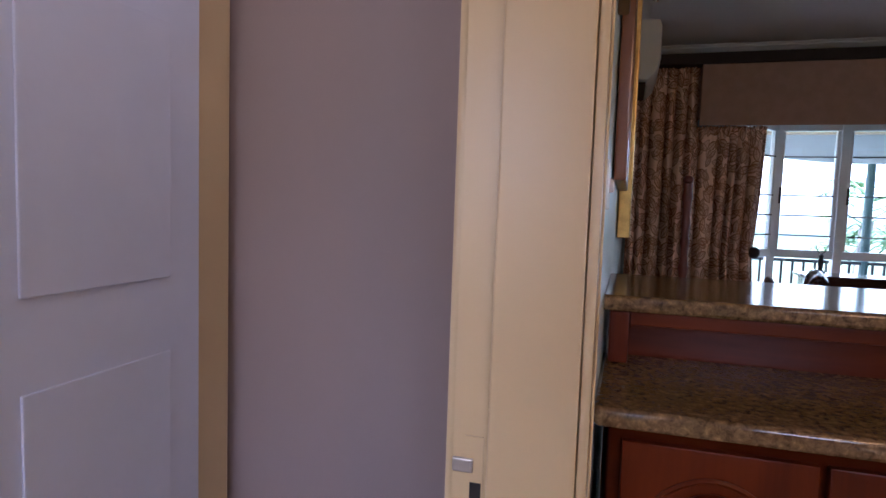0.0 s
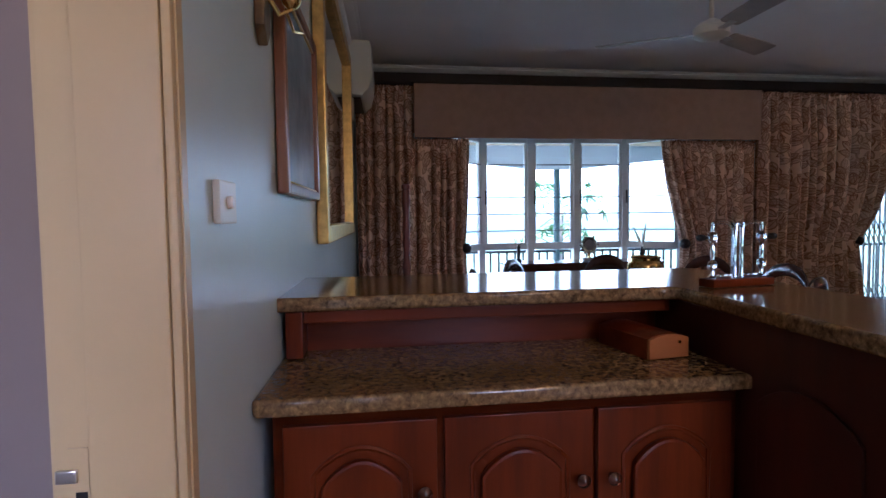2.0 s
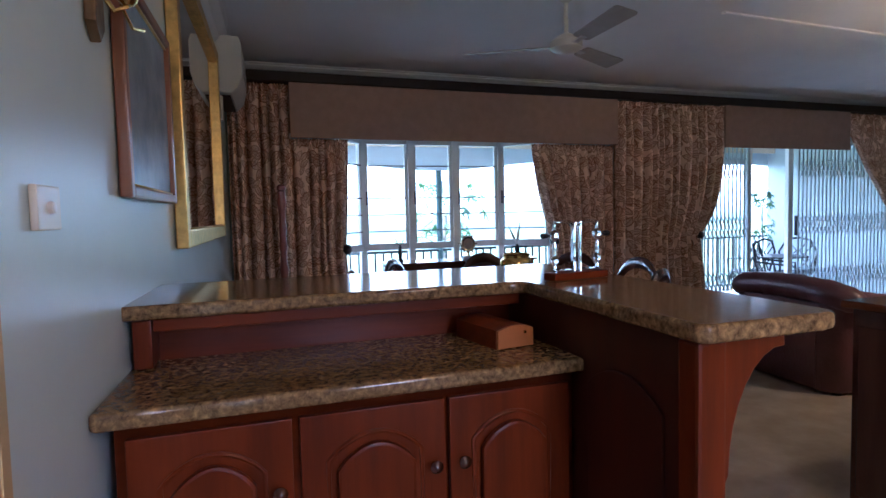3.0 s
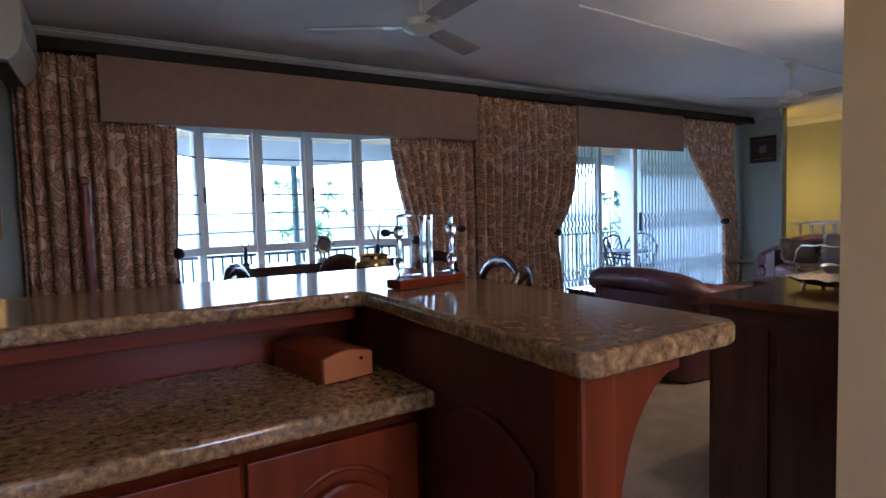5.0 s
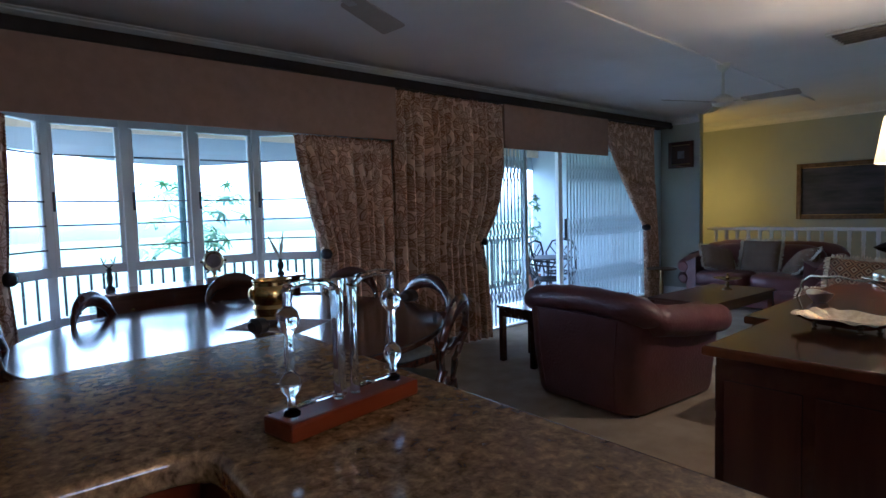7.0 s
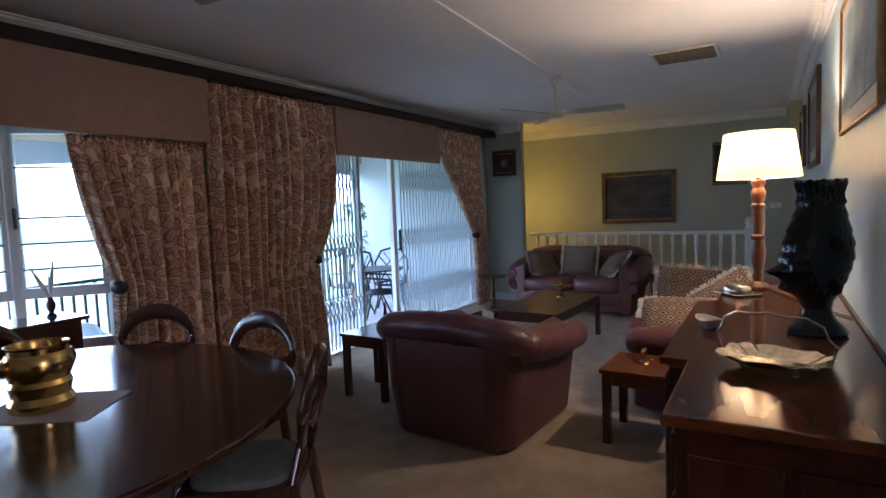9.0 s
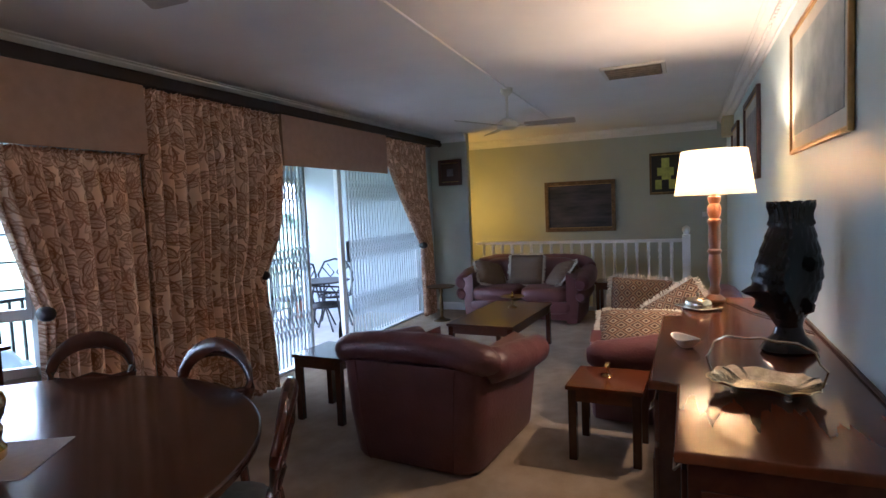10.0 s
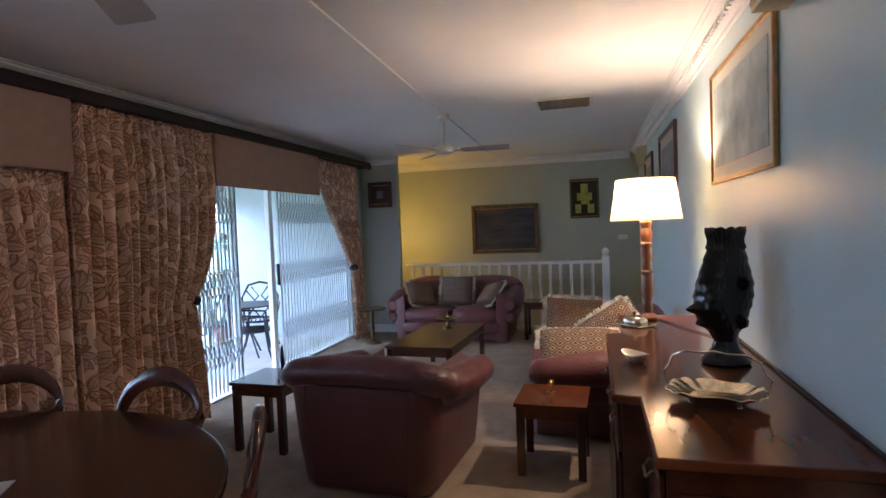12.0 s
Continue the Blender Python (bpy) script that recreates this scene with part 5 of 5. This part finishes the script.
leather_seat("armchair", "burgundy leather club armchair with a rolled back", pose(4.02, 3.53, 0, 0, 0, -5), 1.12, 1.0, 1, 0.78, 0.08, "armchair", 0.09)
leather_seat("sofa", "burgundy leather two-seat sofa before the balustrade", pose(9.12, 4.03, 0, 0, 0, 180), 1.76, 0.92, 2, 0.79)
leather_seat("sofa", "burgundy leather sofa against the long wall", pose(5.83, 1.66, 0, 0, 0, 90), 1.72, 0.98, 2, 0.76)


def cushion(label, m, w=0.45, h=0.42, fringe=True):
    t = thing("scatter_cushion", label, "cushion", m, group="scatter cushions")
    bm = bmesh.new()
    uvl = bm.loops.layers.uv.new("UVMap")
    n = 14
    sides = []
    for s in (-1, 1):
        g = []
        for j in range(n + 1):
            row = []
            for i in range(n + 1):
                u, v = -1 + 2 * i / n, -1 + 2 * j / n
                b = ((1 - u ** 4) * (1 - v ** 4)) ** 0.6
                k = 1 - 0.06 * (1 - abs(u * v)) * (abs(u) ** 6 + abs(v) ** 6) * 0.7
                row.append(bm.verts.new((u * w / 2 * k, s * 0.095 * b, v * h / 2 * k)))
            g.append(row)
        sides.append(g)
        for j in range(n):
            for i in range(n):
                f = bm.faces.new((g[j][i], g[j][i + 1], g[j + 1][i + 1], g[j + 1][i]))
                for lp, (a, c) in zip(f.loops, ((i, j), (i + 1, j), (i + 1, j + 1), (i, j + 1))):
                    lp[uvl].uv = (a / n, c / n)
    bmesh.ops.remove_doubles(bm, verts=bm.verts, dist=1e-5)
    part("cover", bm, M_KILIM, t)
    if fringe:
        bm = bmesh.new()
        rnd = random.Random(7)
        for k in range(240):
            u = k / 240 * 4
            e = int(u)
            f = -1 + 2 * (u % 1)
            x, z, dx, dz = ((f, -1, 0, -1), (1, f, 1, 0), (-f, 1, 0, 1), (-1, -f, -1, 0))[e]
            x, z = x * w / 2 * 0.97, z * h / 2 * 0.97
            j = rnd.uniform(-0.012, 0.012)
            tube(bm, [(x, rnd.uniform(-0.012, 0.012), z), (x + dx * 0.03 + j, j, z + dz * 0.03 + j)], [0.008, 0.005], 4)
        part("fringe", bm, M_FRINGE, t, "cream tasselled fringe")
    return t


cushion("patterned kilim cushion propped on the sofa", pose(8.56, 4.52, 0.60, -44, 14, -42), 0.44, 0.40)
cushion("patterned kilim cushion upright on the sofa", pose(8.66, 4.03, 0.65, -18, 0, -90), 0.46, 0.42)
cushion("pale striped kilim cushion leaning on the sofa", pose(8.56, 3.54, 0.60, -44, -14, -138), 0.44, 0.40)
cushion("kilim cushion with diamond pattern and cream fringe", pose(5.96, 2.36, 0.67, -14, 4, 276), 0.48, 0.46)
cushion("kilim cushion with cream fringe lying on the arm", pose(5.25, 2.30, 0.60, -52, 0, 272), 0.60, 0.42)
cushion("pale fringed cushion leaning on the sofa back", pose(5.60, 2.06, 0.66, -20, -34, 262), 0.46, 0.42)


# ---- low tables ----
def low_table(name, label, m, w, d, h, mt, mv, over=0.015, category="side table"):
    t = thing(name, label, category, m)
    part("tabletop", B((-w / 2, w / 2, -d / 2, d / 2, h - 0.025, h), bev=0.005), mt, t)
    for b in ((-w / 2 + 0.03, w / 2 - 0.03, -d / 2 + over, -d / 2 + over + 0.02), (-w / 2 + 0.03, w / 2 - 0.03, d / 2 - over - 0.02, d / 2 - over), (-w / 2 + over, -w / 2 + over + 0.02, -d / 2 + 0.03, d / 2 - 0.03), (w / 2 - over - 0.02, w / 2 - over, -d / 2 + 0.03, d / 2 - 0.03)):
        part("apron", B((*b, h - 0.095, h - 0.026), bev=0.002), mt, t)
    for sx in (-1, 1):
        for sy in (-1, 1):
            x, y = sx * (w / 2 - over - 0.022), sy * (d / 2 - over - 0.022)
            part("leg", B((x - 0.024, x + 0.024, y - 0.024, y + 0.024, 0.0, h - 0.027), bev=0.004), mv, t)
    return t


low_table("side_table", "small square polished wooden side table by the sideboard", pose(4.65, 2.455, 0, 0, 0, -2), 0.45, 0.44, 0.455, M_SIDEB, M_DARK_V)
low_table("side_table", "small square dark side table beside the armchair", pose(4.70, 4.49, 0, 0, 0, -3), 0.44, 0.44, 0.50, M_DARK, M_DARK_V)
low_table("coffee_table", "long dark polished coffee table on square legs", pose(6.62, 3.74, 0, 0, 0, -3), 1.30, 0.66, 0.45, M_SATIN, M_DARK_V, category="coffee table")
low_table("side_table", "low dark table in the corner by the balustrade", pose(8.75, 2.9, 0), 0.42, 0.42, 0.50, M_DARK, M_DARK_V)

e1 = thing("brass_goblet", "brass footed dish on the coffee table", "dish", pose(6.9, 3.72, 0.451))
bm = bmesh.new()
lathe(bm, [(0.05, 0), (0.045, 0.012), (0.012, 0.03), (0.018, 0.06), (0.012, 0.085), (0.06, 0.10), (0.13, 0.118), (0.135, 0.122), (0.06, 0.108), (0.0, 0.106)], 28, cap=False)
part("dish", bm, M_BRASS_DK, e1)
bm = bmesh.new()
lathe(bm, [(0.015, 0.106), (0.02, 0.125), (0.006, 0.15), (0.012, 0.16), (0.003, 0.175)], 12)
part("finial", bm, M_BRASS, e1)
e2 = thing("brass_stand", "round brass tray on a turned pedestal", "side table", pose(8.2, 5.12, 0))
bm = bmesh.new()
lathe(bm, [(0.12, 0), (0.11, 0.015), (0.05, 0.03), (0.02, 0.06), (0.028, 0.2), (0.018, 0.35), (0.03, 0.42), (0.015, 0.46)], 20)
part("pedestal", bm, M_BRASS_DK, e2)
bm = bmesh.new()
lathe(bm, [(0.19, 0.46), (0.20, 0.475), (0.192, 0.478), (0.02, 0.468)], 30)
part("tray", bm, M_BRASS_DK, e2)
e3 = thing("brass_bird", "small brass ornament on the side table", "ornament", pose(4.70, 2.47, 0.456))
bm = bmesh.new()
lathe(bm, [(0.035, 0), (0.03, 0.008), (0.006, 0.012), (0.006, 0.05)], 16)
part("stand", bm, M_BRASS, e3)
bm = bmesh.new()
blob(bm, 0, 0, 0.065, 0.11, 0.04, 0.035, 2.2, 14, 8)
part("bird", bm, M_BRASS, e3)
e4 = thing("blade_ornament", "upright dark blade ornament on a chrome stand", "ornament", pose(4.62, 4.36, 0.501))
bm = bmesh.new()
prism(bm, [(-0.012, 0.05), (0.012, 0.06), (0.018, 0.14), (0.008, 0.23), (-0.004, 0.25), (-0.014, 0.14)], "x", -0.003, 0.003)
part("blade", bm, M_BLACK, e4)
bm = bmesh.new()
tube(bm, [(0, -0.04, 0.0), (0, -0.02, 0.06), (0, 0.02, 0.06), (0, 0.04, 0.0)], 0.008, 8)
part("stand", bm, M_STEEL, e4)

# ---- sideboard and what stands on it ----
sb = thing("sideboard", "long polished mahogany breakfront sideboard", "sideboard")
bm = bmesh.new()
slab(bm, [(2.58, 1.480), (4.95, 1.480), (4.95, 2.04), (4.32, 2.04), (4.30, 2.13), (3.14, 2.13), (3.12, 2.04), (2.58, 2.04)], 0.888, 0.920, 0.009)
part("top", bm, M_SIDEB, sb)
for b in ((2.61, 3.13, 1.485, 2.01, 0.06, 0.887), (4.31, 4.87, 1.485, 2.01, 0.06, 0.887), (3.132, 4.308, 1.485, 2.10, 0.10, 0.887)):
    part("carcass", B(b, bev=0.004), M_DARK, sb)
part("plinth", B((2.60, 4.88, 1.49, 2.02, 0.0, 0.058)), M_DARK, sb)
for a, b, yy in ((2.64, 3.10, 2.011), (4.34, 4.84, 2.011), (3.16, 3.52, 2.101), (3.54, 3.90, 2.101), (3.92, 4.28, 2.101)):
    d = part("drawer", B((a, b, yy, yy + 0.014, 0.70, 0.85), bev=0.004), M_DARK, sb)
    bm = bmesh.new()
    c = (a + b) / 2
    tube(bm, [(c - 0.05, yy + 0.016, 0.785), (c - 0.04, yy + 0.035, 0.76), (c + 0.04, yy + 0.035, 0.76), (c + 0.05, yy + 0.016, 0.785)], 0.004, 6)
    part("handle", bm, M_BRASS_DK, d)
    d = part("door", B((a, b, yy, yy + 0.014, 0.12, 0.68), bev=0.004), M_DARK_V, sb)
    part("panel", B((a + 0.05, b - 0.05, yy + 0.0145, yy + 0.024, 0.18, 0.62), bev=0.006), M_DARK_V, d)
for y0, y1 in ((1.52, 1.74), (1.77, 1.98)):
    part("end_panel", B((2.596, 2.609, y0, y1, 0.12, 0.82), bev=0.004), M_DARK_V, sb)
part("upstand", B((2.60, 4.88, 1.478, 1.490, 0.921, 0.932), bev=0.002), M_RAIL, sb)

SBT = 0.921
bk = thing("silver_basket", "lobed silver plated cake basket with a swing handle", "basket", pose(3.10, 1.79, SBT, 0, 0, 72) @ Matrix.Diagonal((0.74, 0.74, 0.56, 1)))
bm = bmesh.new()
rows = []
prof = [(0.0, 0.030), (0.55, 0.030), (0.66, 0.036), (0.90, 0.072), (1.0, 0.080), (1.02, 0.076), (0.90, 0.066), (0.66, 0.030), (0.5, 0.024), (0.0, 0.024)]
for k, z in prof[1:-1]:
    ring = []
    for i in range(96):
        a = 2 * math.pi * i / 96
        c, s = math.cos(a), math.sin(a)
        e = 2 / 3.2
        lob = 1 + 0.06 * abs(math.sin(a * 6)) * max(0, k - 0.5) * 2
        ring.append(bm.verts.new((0.20 * k * lob * math.copysign(abs(c) ** e, c), 0.145 * k * lob * math.copysign(abs(s) ** e, s), z + 0.006 * math.sin(a * 12) * (k > 0.85))))
    rows.append(ring)
for a, b in zip(rows, rows[1:]):
    for i in range(96):
        bm.faces.new((a[i], a[(i + 1) % 96], b[(i + 1) % 96], b[i]))
bm.faces.new(list(reversed(rows[0])))
bm.faces.new(rows[-1])
part("bowl", bm, M_SILVER, bk)
bm = bmesh.new()
tube(bm, [(0.205, 0, 0.078), (0.225, 0.012, 0.13), (0.20, 0.028, 0.155), (0.185, 0.035, 0.19), (0.13, 0.055, 0.215), (0.05, 0.06, 0.215), (0, 0.06, 0.222), (-0.05, 0.06, 0.215), (-0.13, 0.055, 0.215), (-0.185, 0.035, 0.19), (-0.20, 0.028, 0.155), (-0.225, 0.012, 0.13), (-0.205, 0, 0.078)], 0.0045, 8)
for v in bm.verts:
    v.co.z = 0.078 + (v.co.z - 0.078) * 1.7
part("handle", bm, M_SILVER, bk)
for sx in (-1, 1):
    for sy in (-1, 1):
        bm = bmesh.new()
        lathe(bm, [(0.006, 0.0), (0.014, 0.005), (0.012, 0.012), (0.006, 0.018), (0.012, 0.027)], 10, (sx * 0.10, sy * 0.07, 0))
        part("foot", bm, M_SILVER, bk)
dsx = thing("shell_dish", "small boat-shaped silver dish", "dish", pose(3.63, 2.01, SBT, 0, 0, 35) @ Matrix.Diagonal((0.95, 0.95, 0.72, 1)))
bm = bmesh.new()
rows = []
for k, z in ((0.45, 0.0), (0.55, 0.006), (0.85, 0.03), (1.0, 0.05), (0.95, 0.05), (0.78, 0.028), (0.5, 0.012)):
    rows.append([bm.verts.new(((0.075 + 0.02 * math.cos(a)) * k * math.cos(a), 0.05 * k * math.sin(a), z + 0.012 * k * math.cos(a) ** 2)) for a in [2 * math.pi * i / 32 for i in range(32)]])
for a, b in zip(rows, rows[1:]):
    for i in range(32):
        bm.faces.new((a[i], a[(i + 1) % 32], b[(i + 1) % 32], b[i]))
bm.faces.new(list(reversed(rows[0])))
bm.faces.new(rows[-1])
part("bowl", bm, M_PEWTER, dsx)
bd = thing("butter_dish", "silver covered butter dish with a knob", "dish", pose(4.55, 1.955, SBT, 0, 0, 40) @ Matrix.Scale(0.9, 4))
bm = bmesh.new()
slab(bm, rounded([(-0.12, -0.09), (0.12, -0.09), (0.12, 0.09), (-0.12, 0.09)], 0.03), 0.006, 0.014, 0.003)
part("tray", bm, M_SILVER, bd)
bm = bmesh.new()
blob(bm, 0, 0, 0.025, 0.17, 0.125, 0.085, 2.6, 24, 12)
part("lid", bm, M_SILVER, bd)
bm = bmesh.new()
lathe(bm, [(0.008, 0.064), (0.006, 0.072), (0.013, 0.08), (0.009, 0.093), (0.002, 0.098)], 14)
part("knob", bm, M_SILVER, bd)
for sx in (-1, 1):
    part("foot", B((sx * 0.09 - 0.01, sx * 0.09 + 0.01, -0.07, 0.07, 0.0, 0.006)), M_SILVER, bd)

vs = thing("fish_vase", "tall black glazed fish-shaped vase with scalloped rim", "vase", pose(3.655, 1.645, SBT, 0, 0, 118) @ Matrix.Diagonal((0.78, 0.78, 0.90, 1)))
bm = bmesh.new()
prof = [(0.125, 0.105, 0.0, 0), (0.135, 0.115, 0.012, 0), (0.12, 0.10, 0.035, 0), (0.075, 0.065, 0.075, 0), (0.062, 0.055, 0.11, 0), (0.08, 0.07, 0.15, 0.01), (0.125, 0.095, 0.20, 0.02), (0.155, 0.11, 0.26, 0.02), (0.165, 0.115, 0.32, 0.01), (0.155, 0.11, 0.39, 0.0), (0.125, 0.095, 0.47, -0.005), (0.10, 0.08, 0.54, -0.01), (0.10, 0.07, 0.59, -0.01), (0.118, 0.075, 0.635, -0.01), (0.105, 0.062, 0.633, -0.01), (0.085, 0.06, 0.56, -0.01)]
rows = []
fine = []
for p, q in zip(prof[:14], prof[1:14]):
    for k in range(5):
        fine.append([p[i] + (q[i] - p[i]) * k / 5 for i in range(4)])
fine += [list(p) for p in prof[13:]]
for j, (rx, ry, z, ox) in enumerate(fine):
    ring_ = []
    top = j >= len(fine) - 3
    for i in range(96):
        a = 2 * math.pi * i / 96
        on = 1.0 if 0.15 < z < 0.57 and not top else 0.0
        sc_ = 0.007 * on * abs(math.sin(a * 11 + (j // 4 % 2) * math.pi / 2)) * (1 - (j % 4) / 4)
        da = a if a < math.pi else a - 2 * math.pi
        mouth = 0.07 * math.exp(-(da / 0.22) ** 2) * (math.exp(-((z - 0.27) / 0.022) ** 2) + 0.6 * math.exp(-((z - 0.20) / 0.018) ** 2))
        fan_ = (0.014 * abs(math.sin(a * 6)) if j in (len(fine) - 3, len(fine) - 2) else 0)
        flute = 0.004 * math.sin(a * 24) if z > 0.54 and not top else 0
        ring_.append(bm.verts.new((ox + (rx + sc_ + mouth + flute) * math.cos(a), (ry + sc_ + flute) * math.sin(a), z + fan_)))
    rows.append(ring_)
for a, b in zip(rows, rows[1:]):
    for i in range(96):
        bm.faces.new((a[i], a[(i + 1) % 96], b[(i + 1) % 96], b[i]))
bm.faces.new(list(reversed(rows[0])))
bm.faces.new(rows[-1])
part("body", bm, M_BLACKGLASS, vs)
for z, rx in ((0.20, 0.13), (0.38, 0.155)):
    for s in (1,):
        bm = bmesh.new()
        prism(bm, [(0, 0), (0.05, 0.02), (0.06, 0.05), (0.03, 0.07), (0, 0.06)], "y", -0.008, 0.008, 0.003)
        bmesh.ops.transform(bm, matrix=pose(-0.02 * s, s * (rx * 0.66), z - 0.03, 0, 0, s * 90), verts=bm.verts)
        part("fin", bm, M_BLACKGLASS, vs)

lp = thing("table_lamp", "lit table lamp with turned orange wood stem and cream shade", "lamp", pose(4.80, 1.858, SBT) @ Matrix.Diagonal((1.05, 1.05, 1.015, 1)))
bm = bmesh.new()
lathe(bm, [(0.052, 0), (0.055, 0.012), (0.045, 0.025), (0.028, 0.04)], 24)
part("base", bm, M_PINE_V, lp)
bm = bmesh.new()
lathe(bm, [(0.022, 0.04), (0.03, 0.07), (0.022, 0.10), (0.034, 0.16), (0.038, 0.22), (0.03, 0.29), (0.037, 0.30), (0.037, 0.315), (0.028, 0.325), (0.034, 0.40), (0.03, 0.47), (0.036, 0.48), (0.036, 0.50), (0.026, 0.51), (0.036, 0.545), (0.036, 0.575), (0.026, 0.60), (0.034, 0.625), (0.034, 0.64), (0.016, 0.65)], 24)
bmesh.ops.scale(bm, vec=(1, 1, 0.94), verts=bm.verts)
part("stem", bm, M_PINE_V, lp)
bm = bmesh.new()
lathe(bm, [(0.012, 0.611), (0.018, 0.62), (0.018, 0.69), (0.016, 0.70)], 14)
part("bulb_holder", bm, M_BRASS, lp)
bm = bmesh.new()
lathe(bm, [(0.206, 0.615), (0.168, 0.865), (0.166, 0.865), (0.204, 0.615)], 48, cap=False)
part("shade", bm, M_SHADE, lp, "cream fabric shade glowing warmly")
for k in range(3):
    a = k * 2.094
    bm = bmesh.new()
    tube(bm, [(0.016 * math.cos(a), 0.016 * math.sin(a), 0.67), (0.197 * math.cos(a), 0.197 * math.sin(a), 0.66)], 0.002, 4)
    part("shade_spoke", bm, M_BRASS, lp)
bm = bmesh.new()
tube(bm, [(4.76, 1.80, SBT + 0.004), (4.45, 1.70, SBT + 0.004), (4.3, 1.62, SBT + 0.004), (4.1, 1.55, SBT + 0.004), (4.0, 1.50, SBT + 0.004)], 0.003, 5)
solo("lamp_flex", bm, M_BLACK, "thin dark lamp flex lying on the sideboard", "cable")

# ---- long wall, stairwell ----
M_SPK = mat("aged_ivory", (0.66, 0.55, 0.30), 0.5, var=0.06, scale=8)
NORTH = lambda x, z: pose(x, 1.477, z, 0, 0, 180)
M_FRAME_DK = wood("dark_frame", (0.035, 0.012, 0.008), (0.09, 0.03, 0.018), 0.35, 0.3, 2)
framed("picture_tree", "pale tree study in a thin gilt and brown frame", 1.20, 0.63, M_FRAME_GT, M_PIC_TREE, NORTH(4.68, 1.735), 0.018, 0.022, M_MOUNT, 0.075)
framed("picture_print", "dark framed print with a cream mount", 1.15, 0.72, M_FRAME_DK, M_PIC_DARK, NORTH(7.30, 1.66), 0.045, 0.03, M_MOUNT, 0.10)
framed("picture_print", "small dark framed print further along the wall", 0.9, 0.62, M_FRAME_DK, M_PIC_DARK, NORTH(8.95, 1.72), 0.045, 0.03, M_MOUNT, 0.10)
for x0, z0, w, h in ((2.95, 2.29, 0.42, 0.14), (8.86, 2.26, 0.24, 0.24)):
    sp_ = thing("wall_speaker", "ivory box speaker fixed high on the wall", "speaker")
    part("case", B((x0, x0 + w, 1.477, 1.60, z0, z0 + h), bev=0.008), M_SPK, sp_)
    part("grille", B((x0 + 0.02, x0 + w - 0.02, 1.601, 1.606, z0 + 0.02, z0 + h - 0.02)), M_SPK, sp_)
WESTF = lambda y, z: pose(10.298, y, z, 0, 0, -90)
framed("painting_landscape", "dark dusk landscape painting in a gilt frame", 1.10, 0.80, M_FRAME_AG, M_PIC_SEA, WESTF(4.12, 1.075), 0.06, 0.04, category="painting")
yp = framed("painting_abstract", "yellow abstract figure painting on black ground", 0.45, 0.62, M_FRAME_AG, mat("black_canvas", (0.02, 0.02, 0.02), 0.5), WESTF(2.52, 1.60), 0.03, 0.03, category="painting")
M_YEL = mat("yellow_oil", (0.42, 0.44, 0.08), 0.5, var=0.25, scale=12)
for b in ((0.17, 0.28, 0.40, 0.54), (0.11, 0.34, 0.28, 0.40), (0.08, 0.17, 0.08, 0.22), (0.27, 0.37, 0.08, 0.22), (0.17, 0.30, 0.22, 0.28)):
    part("yellow_patch", B((b[0], b[1], -0.017, -0.0145, b[2], b[3]), bev=0.001), M_YEL, yp)
framed("picture_small", "small dark framed picture with a pale centre", 0.37, 0.38, M_FRAME_DK, M_PIC_DARK, pose(8.998, 5.42, 1.87, 0, 0, -90), 0.05, 0.03, mat("dark_mount", (0.07, 0.035, 0.03), 0.7), 0.085)
swf = thing("light_switch", "white switch plate on the end wall", "switch")
part("plate", B((10.288, 10.299, 1.66, 1.80, 1.25, 1.32), bev=0.003), M_WHITE, swf)
part("rocker", B((10.283, 10.2875, 1.70, 1.74, 1.265, 1.305)), M_PLASTIC, swf)

bl = thing("balustrade", "white painted balustrade with turned spindles", "balustrade")
part("handrail", B((9.235, 9.305, 2.07, 4.965, 0.955, 1.0), bev=0.012), M_WHITE, bl)
part("base_rail", B((9.24, 9.30, 2.07, 4.965, 0.001, 0.06), bev=0.006), M_WHITE, bl)
bm = bmesh.new()
turned(bm, 0.024, 0.895, (0.12, 0.22, 0.78, 0.88), 10, (0, 0, 0.06), 0.3)
me = finish(bm, "spindle", M_WHITE)
for i in range(19):
    ob = new("spindle", me)
    ob.parent = bl
    ob.location = (9.27, 2.20 + i * 0.147, 0)
part("newel", B((9.22, 9.32, 1.97, 2.07, 0.001, 1.03), bev=0.008), M_WHITE, bl)
bm = bmesh.new()
lathe(bm, [(0.05, 1.03), (0.055, 1.045), (0.03, 1.06), (0.045, 1.09), (0.05, 1.12), (0.04, 1.15), (0.012, 1.17)], 18, (9.27, 2.02, 0))
part("newel_cap", bm, M_WHITE, bl)
for i in range(6):
    solo("stair_tread", B((9.33, 10.3, 2.05 + i * 0.27 - 0.27, 2.05 + i * 0.27, -0.19 * (i + 1) - 0.17, -0.19 * (i + 1))), M_CARPET, "carpeted stair tread going down", "stair", kind=S)
